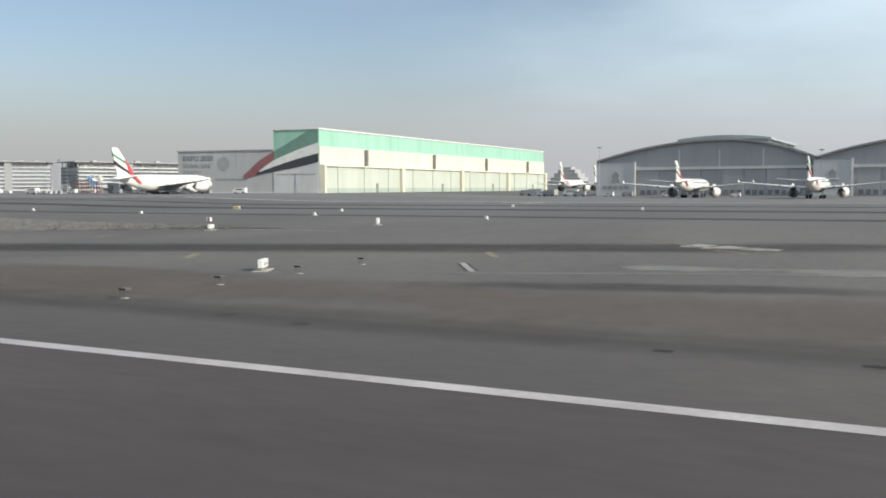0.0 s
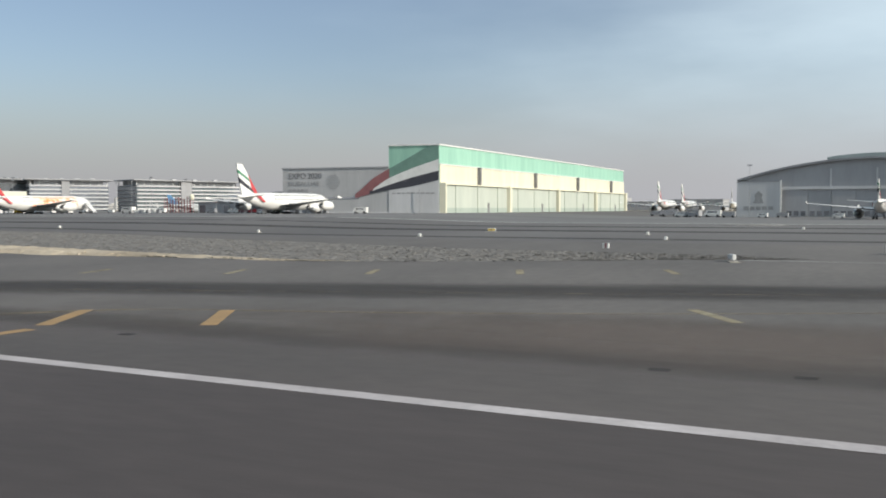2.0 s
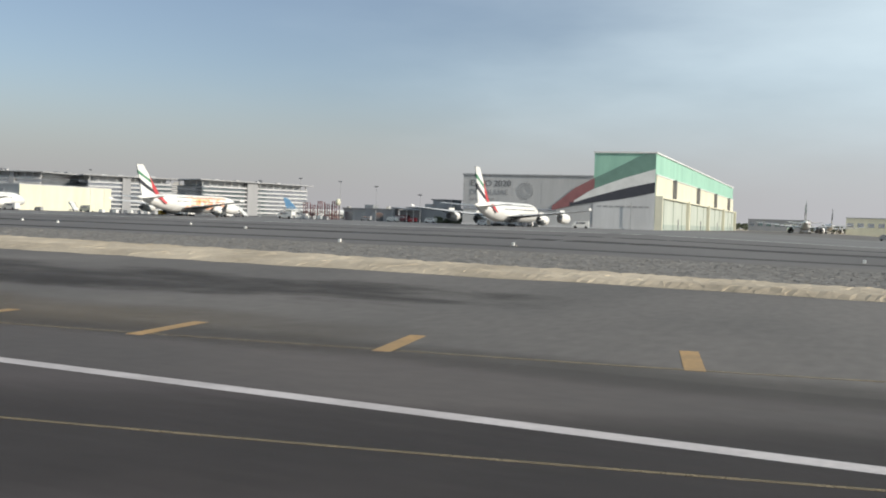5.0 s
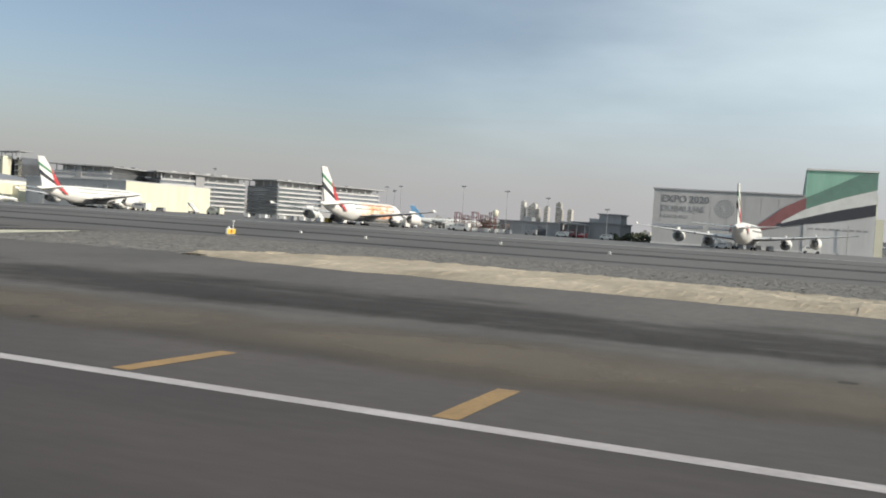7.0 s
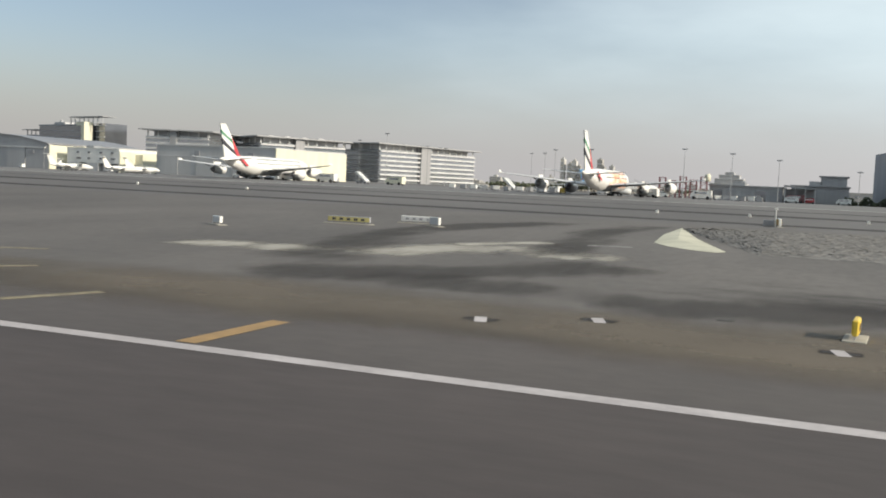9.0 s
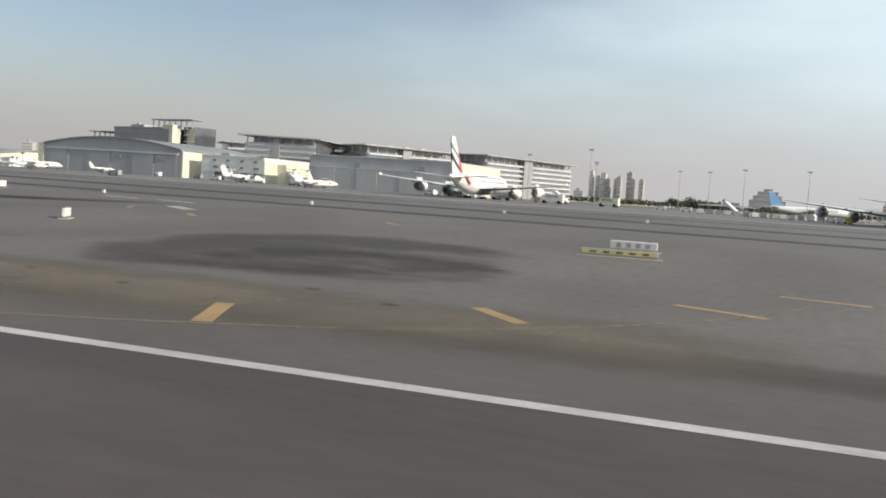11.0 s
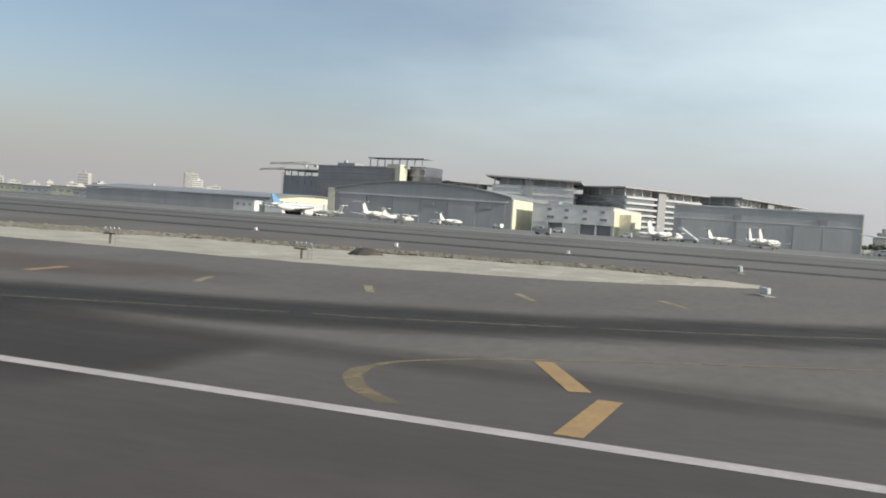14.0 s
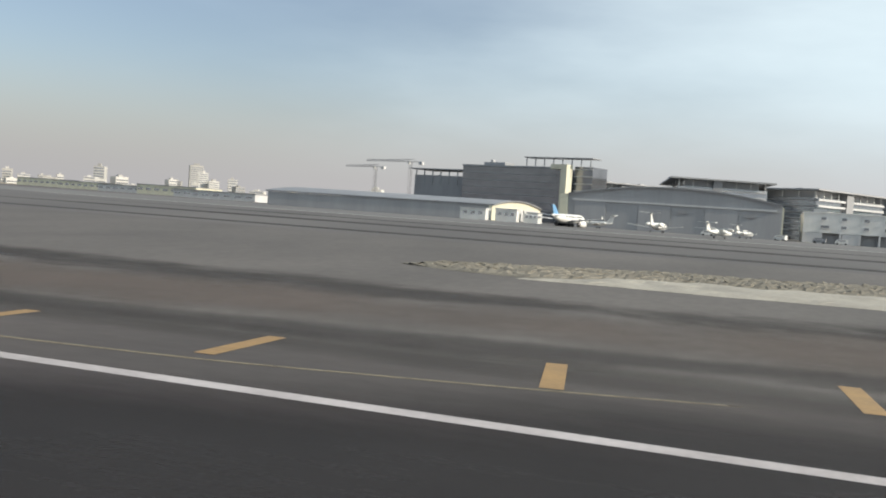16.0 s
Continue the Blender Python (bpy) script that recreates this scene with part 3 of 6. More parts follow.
# paint
ribbon("runway_edge_line", [(400, 25.92), (-200, 25.92), (-1300, 25.92)], 0.86, WHITE_LINE, "continuous white runway edge line", step=6, lift=0.0145, across=1, category="marking")
EXIT_ONE = [(-262, 12), (-225, 18.5), (-200, 24.2), (-186, 28.2), (-172, 32.6), (-155, 39.2), (-134, 47.7), (-90, 65), (-40, 85), (30, 113)]
EXIT_TWO = [(-808, 14.6), (-787, 18.3), (-778, 20.4), (-769, 23.2), (-752, 28.8), (-742, 34.0), (-727, 39.4), (-708, 48.8), (-703, 51), (-679, 67.3), (-640, 100)]
ribbon("shoulder_line", [(-860, 27.6), (-825, 29.2), (-812, 31.2), (-799, 34.4)], 0.24, FADED_BAR, "thin worn pale line curving off the shoulder", step=2)
ribbon("exit_centre_line", EXIT_ONE, 0.26, FADED_YELLOW, "thin faded yellow exit line", across=2)


def dashed(line, width, run, mat, label, first=0):
    """A line laid in pieces with a small gap between them."""
    pts = smooth_line(line, 0.25)
    for i in range(first, len(pts) - 5, run + 1):
        ribbon("yellow_exit_line", [tuple(p) for p in pts[i:i + run + 1:4]], width, mat, label, step=2, across=2, lift=0.0178)


dashed(EXIT_TWO[:7], 0.27, 52, EXIT_YELLOW, "thin yellow exit line in long pieces", first=16)
dashed(EXIT_TWO[6:], 0.25, 80, FADED_BAR, "thin pale yellow exit line in long pieces")
ribbon("line_grime", [(-722, 25.9), (-740, 25.9), (-760, 25.9), (-786, 25.9), (-799, 25.9)], 2.6, LINE_GRIME, "dark tyre grime over the white edge line", lift=0.0166, category="stain")
ribbon("shoulder_line", [(-114, 26.8), (-117.5, 29.0), (-119.2, 32.6), (-118.6, 35.6), (-115, 40.2), (-111, 43), (-98, 47.5), (-82, 55), (-60, 68), (-30, 88)], lambda u: 0.75 if u < 0.16 else 0.4, FADED_YELLOW, "faded yellow line curving round the shoulder", step=1)
ribbon("shoulder_line", [(-692.5, 26.8), (-695.5, 29.4), (-697.2, 33.0), (-696, 37.4), (-690, 43), (-680, 50), (-668, 58)], lambda u: 0.9 if u < 0.14 else 0.45, FADED_YELLOW, "faded yellow line curving round the shoulder", step=1)
ribbon("shoulder_line", [(-300, 27.6), (-278, 29), (-262, 31.5), (-230, 36), (-196, 43), (-160, 57)], 0.4, FADED_YELLOW, "faded yellow shoulder line", step=3)
ribbon("shoulder_line", [(-558, 26.4), (-547, 28), (-540, 30.6), (-531, 36.2), (-524, 44), (-518, 54), (-513, 68)], 0.4, FADED_YELLOW, "faded yellow shoulder line", step=2)


def bar(x, y, tx, ty, length, mat=YELLOW_LINE, width=0.88):
    """A painted bar centred at x, y along tx, ty."""
    d = Vector((tx, ty)).normalized() * length / 2
    ribbon("shoulder_bar", [(x - d.x, y - d.y), (x, y), (x + d.x, y + d.y)], width, mat, "worn pale yellow bar across the shoulder" if mat is FADED_BAR else "yellow painted bar across the shoulder", step=1.5, across=2, lift=0.0156)


ROW_A = [(-93, 87), (-105.5, 81.4), (-118, 76.0), (-130, 71.0), (-142.8, 66.0), (-157, 61.2), (-169.6, 56.4), (-182.4, 51.9), (-196, 46), (-209, 42.8), (-222, 40), (-234, 37.8), (-246, 36), (-258, 34.6), (-270.5, 33.2), (-284.85, 31.5), (-299, 30.6), (-313.3, 29.7), (-326, 29.9)]
for i, (x, y) in enumerate(ROW_A):
    a, b = ROW_A[max(i - 1, 0)], ROW_A[min(i + 1, len(ROW_A) - 1)]
    bar(x, y, a[1] - b[1], b[0] - a[0], 6.4, FADED_BAR if x > -150 else YELLOW_LINE)
for x, y, tx, ty, n in ((-113.5, 37.2, 4, -6.4, 7.6), (-106, 41.0, 4, -6.2, 7.4), (-82.1, 53.8, 4, -6.0, 7.0), (-59.8, 66.4, 3.4, -5.4, 6.6), (-35.5, 77.5, 3.3, -5.4, 6.4), (-110.5, 29.4, -0.3, 6, 6.4),
                        (-428, 29.7, 0, 1, 6.2), (-440.2, 33, 1.3, 4.3, 5.2), (-452, 40, 2, 3, 6), (-461, 50, 3, 1.6, 6), (-528.5, 44.6, 2.6, -3.0, 5.4), (-538.6, 35.3, 2.4, -5.4, 6.2), (-519, 57, 3, -1.5, 6), (-513, 70, 3, -0.7, 6),
                        (-550.2, 30.5, 1.5, -6.2, 6.4), (-560, 29.9, 0, 1, 6.4), (-690.5, 37.5, 3, -6.4, 7.2), (-687.65, 29.95, 0, 1, 6.5), (-672, 50.2, 3, -4.8, 6.6), (-651, 65.2, 3, -4.2, 6.4), (-630.5, 78.2, 3, -4, 6.2), (-610.5, 92, 3, -3.6, 6), (-590, 106.9, 3, -3.4, 6), (-568, 122.8, 3, -3.4, 6)):
    bar(x, y, tx, ty, n, FADED_BAR if x > -85 or -470 < x < -435 else YELLOW_LINE)
ROW_B = [(-691.5, 81), (-702.4, 74.6), (-713.5, 68.8), (-725, 63.1), (-736.5, 59), (-747.6, 53.5), (-759.3, 48.8), (-771.8, 45.3), (-784.3, 41.5), (-796.3, 38.8), (-807.3, 35.8), (-819.7, 33.9), (-832, 33), (-845, 32), (-858, 31.4)]
for i, (x, y) in enumerate(ROW_B):
    a, b = ROW_B[max(i - 1, 0)], ROW_B[min(i + 1, len(ROW_B) - 1)]
    d = Vector((a[1] - b[1], b[0] - a[0])).normalized()
    lean = {-736.5: (-1.2, 4.7), -759.3: (-1.7, 5.4), -771.8: (-1.8, 5.4), -784.3: (-1.2, 5.5), -796.3: (-0.5, 5.6), -807.3: (-1.1, 5.8), -819.7: (-0.2, 5.6)}.get(x, tuple(d))
    bar(x, y, *lean, 6.0, FADED_BAR if x > -728 else YELLOW_LINE)

for x, y, tx in ((-421.6, 38.8, -0.25), (-417.1, 42.0, -0.25), (-407.0, 39.3, -0.15), (-364, 39.2, 0.2), (-567, 38.1, 0.1)):
    ribbon("base_patch", [(x - 0.95, y), (x, y), (x + 0.95, y)], 1.7, RUBBER, "dark patch under a painted dash", step=0.8, lift=0.0128, category="stain")
    ribbon("white_dash", [(x - tx, y - 0.75), (x, y), (x + tx, y + 0.75)], 0.55, WHITE_LINE, "short white painted dash on asphalt", step=0.7, across=1)
ribbon("white_dash", [(-605.6, 124.0), (-601.2, 120.5), (-597, 117)], 3.0, FADED_WHITE, "worn white holding mark on asphalt", step=2)
for x, y in ((-616, 139.5), (-18, 93), (-628, 140)):
    ribbon("white_dash", [(x - 5, y + 1.2), (x, y), (x + 5, y - 1.2)], 2.2, FADED_WHITE, "worn white holding mark on asphalt", step=2)
# dark strip painted beside the mark in place of a shadow
for dx, mat, wide in ((0.55, RUBBER, 1.0), (0, FADED_WHITE, 0.9)):
    ribbon("white_dash" if dx == 0 else "dash_shade", [(-615.6 - dx, 70.9), (-614.5 - dx, 69.0), (-613.4 - dx, 67.1)], wide, mat, "worn white mark on asphalt" if dx == 0 else "dark painted shade beside a white mark", step=0.6, lift=0.0135 if dx == 0 else 0.0128)
ribbon("worn_yellow_mark", [(-608, 118), (-605, 113.6), (-602, 109.5)], 0.8, FADED_BAR, "worn yellow painted mark on asphalt", step=1)
ribbon("white_dash", [(-430, 91.6), (-427.5, 92.6), (-425.5, 93)], 0.9, FADED_WHITE, "worn white mark on asphalt", step=1)
for x, y in ((-2, 35), (-9, 35), (-25, 35), (-30, 36), (-48, 35), (-55, 35), (-75, 35.6), (-80, 35), (-105, 33.4), (-287, 50), (-302, 46), (-340, 36), (-384, 38), (-398, 43), (-412, 46), (-548, 41), (-556, 43), (-562, 46), (-567, 47), (-540, 47), (-534, 44), (-580, 37), (-606, 36.5), (-668, 40)):
    ribbon("light_base", [(x - 0.45, y), (x, y), (x + 0.45, y)], 0.95, RUBBER, "dark base patch of an inset light", step=0.3, lift=0.0128, category="stain")


# ---------------------------------------------------------------- large hangars
def frame_of(a, b):
    """Empty pose data for a wall from a to b: length and turn."""
    d = Vector(b) - Vector(a)
    return d.length, math.degrees(math.atan2(d.y, d.x))


def expo_hangar():
    a, b = (-383, 410.5), (-296.3, 423.5)
    length, turn = frame_of(a, b)
    h = thing("maintenance_hangar", *a, "large green and cream hangar with a flag painted on front", "hangar", turn=turn)
    ground = gz(*a)
    low, high, cut, deep = 26.9 - ground, 37.6 - ground, 60.6, 371.7
    part("low_hall", slab(0, cut, 0, 66, -1, low), HALL_GREY, h, "pale grey cladding")

    def sheared(*size):
        """A block sheared sideways so that the hall's long side fits the camera's view."""
        bm = slab(*size)
        for v in bm.verts:
            v.co.x += 0.092 * v.co.y
        return bm

    part("high_hall", sheared(cut, length, 0, deep, -1, high), GREEN_CLAD, h, "sea-green cladding")
    part("parapet", slab(-0.4, cut - 0.05, -0.5, 0.6, low, low + 0.6), GREY_CLAD, h)
    part("roof_edge", sheared(cut - 0.3, length + 0.5, -0.6, deep + 0.3, high, high + 0.7), WHITE, h, "white roof edge")
    part("front_lower_wall", slab(cut, length, -0.25, 0, -1, 24.3 - ground), PALE_CLAD, h, "pale grey lower front")
    # front cladding panels
    for i in range(9):
        x = cut * (i + 0.5) / 9
        part("panel_joint", slab(x - 0.05, x + 0.05, -0.06, 0.02, 8.6, low), HALL_GREY, h)
    part("window_band", slab(0.4, 21, -0.2, 0.1, 7.4, 8.6), GLASS, h, "dark window band")
    part("window_band", slab(24, 44, -0.2, 0.1, 7.4, 8.2), GLASS, h, "dark window band")
    part("base_course", slab(-0.3, length + 0.2, -0.5, 0.1, -1, 0.7), PALE_CLAD, h)
    # painted flag: edges as heights over the wall's length
    top = along([(42, 9.6), (47, 13.5), (52, 17.8), (60.5, 22.4), (66, 25), (73, 28.6), (80, 32.4), (85, 34.0), (87.7, 34.0)])
    bot = along([(42, 7.6), (48, 9.2), (54, 10.6), (60.5, 11.6), (72, 13.2), (80, 14.8), (87.7, 16.6)])
    m1 = along([(52, 12.2), (56, 14.8), (60.5, 17.6), (68, 20.6), (76, 23.4), (82, 25.2), (87.7, 26.9)])
    m2 = along([(52, 11.4), (56, 12.8), (60.5, 14.2), (68, 16.4), (76, 18.6), (87.7, 21.2)])

    def band(name, lo, hi, x0, x1, y, mat, label):
        n = 14
        xs = [x0 + (x1 - x0) * i / n for i in range(n + 1)]
        bm = bmesh.new()
        for q, r in zip(xs, xs[1:]):
            prism([(q, y, lo(q)), (r, y, lo(r)), (r, y, hi(r)), (q, y, hi(q))], (0, -0.1, 0), bm)
        bmesh.ops.remove_doubles(bm, verts=bm.verts, dist=0.001)
        part(name, bm, mat, h, label)

    band("red_stripe", lambda q: bot(q) if q < 52 else m1(q) + 0.2, top, 42, 61, -0.28, MAROON, "dull red painted stripe")
    band("green_stripe", m1, top, 61, length - 0.1, -0.30, FLAG_SHADED_GREEN, "green stripe in a tone darkened for shade")
    band("white_stripe", m2, m1, 52, length - 0.1, -0.34, WHITE, "white painted stripe")
    band("black_stripe", bot, m2, 50, length - 0.1, -0.30, FLAG_BLACK, "black painted stripe")
    for text, x, z, size, mat in (("EXPO", 3.4, 18.0, 4.1, LETTER), ("2020", 14.6, 18.0, 4.1, LETTER), ("DUBAI,", 3.4, 14.2, 3.5, LETTER_PALE), ("UAE", 14.9, 14.2, 3.5, LETTER_PALE)):
        letters(text, size, mat, "letter", h, (x, -0.12, z), 0)
    bm = bmesh.new()
    for k in range(3):
        for i in range(18):
            a0 = 2 * math.pi * (i + 0.5 * k) / 18
            c = Vector((29.5 + (1.2 + 1.15 * k) * math.cos(a0), -0.1, 16.2 + (1.2 + 1.15 * k) * math.sin(a0)))
            r = 0.16 + 0.10 * k
            loft([ring(c, r, n=6), ring(c + Vector((0, -0.1, 0)), r, n=6)], bm)
    tagged(part("round_emblem", bm, LETTER_PALE, h, "round grey dotted emblem"), kind="stuff")
    for k in range(9):
        part("sign_bar", slab(62.5 + 2.6 * k, 64.4 + 2.6 * k + 0.3 * (k % 2), -0.34, -0.26, 9.7, 10.4), LETTER_PALE, h)
    for k in range(5):
        part("sign_bar", slab(3.4 + 2.4 * k, 5.2 + 2.4 * k + 0.3 * (k % 2), -0.12, 0, 11.4, 12.6), LETTER_PALE, h)
    # long side: cream band, doors between posts
    x = length
    bay = (deep - 1.6) / 4
    part("cream_band", sheared(x + 0.05, x + 0.5, 0.2, deep, 14.6, 24.2), CREAM, h, "cream side band")
    part("side_base", sheared(x + 0.05, x + 0.3, 0.2, deep, -1, 14.6), GREY_CLAD, h)
    part("gutter", sheared(x + 0.05, x + 0.8, 0, deep, 24.2, 24.7), WHITE, h)
    part("door_lintel", sheared(x + 0.4, x + 2.6, 0.2, deep, 14.3, 15.0), CREAM, h, "cream beam over the doors")
    for i in range(5):
        y = bay * i
        part("door_post", sheared(x + 0.2, x + 3.4, y if i == 0 else y - 1.6, y + 1.6, -1, 15.2), CREAM, h, "cream door post")
        if i < 4:
            for j in range(6):
                y0 = y + 2.0 + j * (bay - 4) / 6
                part("hangar_door", sheared(x + 0.7 + 0.3 * (j % 2), x + 1.3 + 0.3 * (j % 2), y0, y0 + (bay - 4) / 6 - 0.2, 2.6, 14.2), DOOR_PALE, h, "pale grey-green sliding door leaf")
                part("door_base", sheared(x + 0.8 + 0.3 * (j % 2), x + 1.4 + 0.3 * (j % 2), y0, y0 + (bay - 4) / 6 - 0.2, -0.8, 2.6), DOOR_BASE, h, "grey-green door base")
            part("wicket_door", sheared(x + 1.7, x + 1.9, y + 60, y + 62.4, -0.5, 5.4), LETTER, h)
            part("band_post", sheared(x + 0.5, x + 2.4, y + bay * 0.52, y + bay * 0.52 + 1.6, 14.9, 24.4), LETTER, h, "dark post across the cream band")
    part("side_lettering_bar", slab(x + 0.05, x + 0.15, 4, 10, 25.6, 30.5), MAROON, h)
    part("lamp_post_rail", tube((cut + 17, -1.2, -0.5), (cut + 17, -1.2, 12), 0.14), STEEL, h)


expo_hangar()


def arched_hangar(x0, wall):
    """A wide hangar with a bowed roof and a raised middle; wall: the flat-topped wing beside it."""
    y = 488.0
    g = 1.7
    h = thing("arched_hangar", x0, y, "wide grey hangar with a bowed roof and raised roof lantern", "hangar", "arched hangars", z=g)
    w, n = 88.0, 24
    arc = [(-wall + (44 + wall) * i / n, 17.3 + 9.9 * (1 - (1 - i / n) ** 2)) for i in range(n)]
    arc += [(44 + 44 * i / 12, 17.6 + 9.6 * (1 - (i / 12) ** 2)) for i in range(13)]
    pts = [(-wall, 0.8, -1)] + [(x, 0.8, z) for x, z in arc] + [(w, 0.8, -1)]
    part("front_wall", prism(pts, (0, 1.5, 0)), GREY_CLAD, h, "grey front wall")
    roof = [(x, z + 0.1) for x, z in arc]
    part("roof", prism([(x, -1.2, z) for x, z in roof] + [(x, -1.2, z + 1.0) for x, z in roof[::-1]], (0, 120, 0)), ROOF, h, "bowed metal roof")
    part("lantern", slab(22, 64, 7, 100, 25, 28.6), LANTERN, h, "grey-green roof lantern")
    lan = [(20 + 46 * i / 10, 27.6 + 0.8 * (1 - (i / 5 - 1) ** 2)) for i in range(11)]
    part("lantern_roof", prism([(x, 6, z) for x, z in lan] + [(x, 6, 28.6 + 1.7 * (1 - ((x - 43) / 23) ** 2)) for x, z in lan[::-1]], (0, 98, 0)), LANTERN, h, "overhanging lantern roof")
    for i in range(8):
        part("lantern_post", slab(22 + 6 * i, 22.4 + 6 * i, 6.7, 7.1, 25, 28.8), STEEL, h)
    for i in range(8):
        q = 2 + i * 10.5
        part("door_leaf", slab(q, q + 10.2, 0.1 + 0.35 * (i % 2), 0.45 + 0.35 * (i % 2), -0.6, 13.2), GREY_CLAD, h, "tall grey door leaf")
        for k in range(3):
            part("door_window", slab(q + 0.7 + 3.2 * k, q + 2.9 + 3.2 * k, 0.0 + 0.35 * (i % 2), 0.14 + 0.35 * (i % 2), 0.6, 2.9), DARK_GLASS, h, "small dark door window")
    part("door_rail", slab(0.5, w - 0.5, -0.4, 0.8, 13.2, 14.6), PALE_CLAD, h, "pale beam over the doors")
    for q in (22, 42, 63):
        part("wall_rib", slab(q, q + 0.7, 0.3, 0.8, 14.6, 23), PALE_CLAD, h)
    part("side_wing", slab(-wall, 0, -1.5, 100, -1, 17.0), PALE_CLAD, h, "pale flat-topped wing with a grey emblem")
    part("wing_coping", slab(-wall - 0.2, 0.2, -1.7, -1.3, 17.0, 17.3), GREY_CLAD, h)
    c = -wall / 2
    part("emblem", prism([(c - 2.6, -1.5, 6.6), (c + 2.6, -1.5, 6.6), (c + 1.6, -1.5, 9.2), (c + 2.0, -1.5, 11.0), (c, -1.5, 12.6), (c - 1.9, -1.5, 10.6), (c - 1.4, -1.5, 8.8)], (0, -0.12, 0)), LETTER_PALE, h, "grey emblem")
    for k in range(5):
        part("sign_bar", slab(c - 7 + 2.9 * k, c - 4.6 + 2.9 * k, -1.64, -1.5, 3.4, 5.2), LETTER_PALE, h)
    part("corner_post", slab(-0.4, 0.5, -1.9, -1.4, -1, 17.6), WHITE, h, "white corner post")
    return h


arched_hangar(-143.5, 20.5)
arched_hangar(-40, 17)
arched_hangar(65, 17)


def plain_hangar(x0, x1, y0, y1, top, label):
    """A box hangar with a flat front, doors and a flank coloured pale as if sunlit."""
    g = gz((x0 + x1) / 2, y0)
    h = thing("box_hangar", x0, y0, label, "hangar", z=g)
    w, d, z = x1 - x0, y1 - y0, top - g
    # haze over the hall is put into this lighter grey
    part("hall", slab(0, w, 0, d, -1, z), HALL_GREY, h, "grey cladding lightened for haze")
    part("coping", slab(-0.4, w + 0.4, -0.4, d + 0.4, z, z + 0.5), PALE_CLAD, h)
    # sunlight on this flank is put into its cream colour
    part("end_wall", slab(w, w + 0.5, -0.3, d, -1, z - 0.1), CREAM, h, "end wall coloured sunlit cream")
    for i in range(6):
        q = 3 + i * (w - 6) / 6
        part("door_leaf", slab(q, q + (w - 6) / 6 - 0.3, -0.5 + 0.2 * (i % 2), -0.1, -0.5, z * 0.62), HALL_GREY, h)
    for q in (w * 0.33, w * 0.78):
        part("wall_vent", slab(q, q + 3.2, -0.25, 0, z * 0.62, z * 0.84), DARK_CLAD, h, "dark louvred vent")
    part("flashing", slab(0, w, -0.35, 0, z * 0.64, z * 0.67), PALE_CLAD, h)
    return h


plain_hangar(-732, -661, 402, 474, 18.6, "grey box hangar, its end wall coloured sunlit cream")


def low_arch_hangar():
    x0, x1, y = -885, -800, 398
    g = gz(x0, y)
    h = thing("low_arch_hangar", x0, y, "wide grey hangar with a shallow bowed roof", "hangar", z=g)
    w, n = x1 - x0, 26
    arc = [(w * i / n, 13.2 + 4.6 * (1 - abs(2 * i / n - 1) ** 2)) for i in range(n + 1)]
    part("front_wall", prism([(0, 0, -1)] + [(x, 0, z) for x, z in arc] + [(w, 0, -1)], (0, 2, 0)), GREY_CLAD, h)
    part("roof", prism([(x, -1, z) for x, z in arc] + [(x, -1, z + 0.6) for x, z in arc[::-1]], (0, 75, 0)), ROOF, h, "shallow bowed roof")
    # cream holds the sunlit look of the end wall
    part("end_wall", slab(w, w + 0.6, 0, 70, -1, 12.8), CREAM, h, "end wall coloured sunlit cream")
    # added strip whose cream stands in for a sunlit wall in the gap
    part("sunlit_strip", slab(-3.4, 0, -0.6, 40, -1, 13.4), CREAM, h, "wall strip coloured sunlit cream")
    for i in range(6):
        q = 3 + i * 13.2
        part("door_leaf", slab(q, q + 13.0, -0.6 + 0.3 * (i % 2), -0.1, -0.5, 11.0), GREY_CLAD, h)
    part("door_rail", slab(2, w - 2, -0.9, 0, 11.0, 11.7), PALE_CLAD, h)
    for q in (w - 14, w - 40):
        part("wall_vent", slab(q, q + 4, -0.8, 0, 8, 9.6), DARK_CLAD, h)


low_arch_hangar()


def gable_hangar():
    """A hangar whose bowed gable faces the sun and is coloured sunlit cream."""
    x1, y0, y1 = -918, 398, 486
    g = gz(x1, y0)
    h = thing("gable_hangar", x1, y0, "hangar with a bowed gable coloured sunlit cream", "hangar", z=g)
    w, n = y1 - y0, 20
    arc = [(w * i / n, 6.4 + 2.7 * (1 - (2 * i / n - 1) ** 2)) for i in range(n + 1)]
    # gable's cream carries the sunlight; the long wall stays grey
    part("gable_wall", prism([(0, 0, -1)] + [(0, y, z) for y, z in arc] + [(0, w, -1)], (-1.5, 0, 0)), CREAM, h, "gable wall coloured sunlit cream")
    part("hall", slab(-110, -1.5, 0.5, w - 0.5, -1, 6.3), GREY_CLAD, h, "grey long wall")
    part("roof", prism([(1, y, z) for y, z in arc] + [(1, y, z + 0.6) for y, z in arc[::-1]], (-112, 0, 0)), ROOF, h, "bowed roof")
    for i in range(5):
        part("gable_door", slab(0.02, 0.4 + 0.2 * (i % 2), 8 + i * 14.6, 22 + i * 14.6, -0.5, 5.7), PALE_CLAD, h)


gable_hangar()
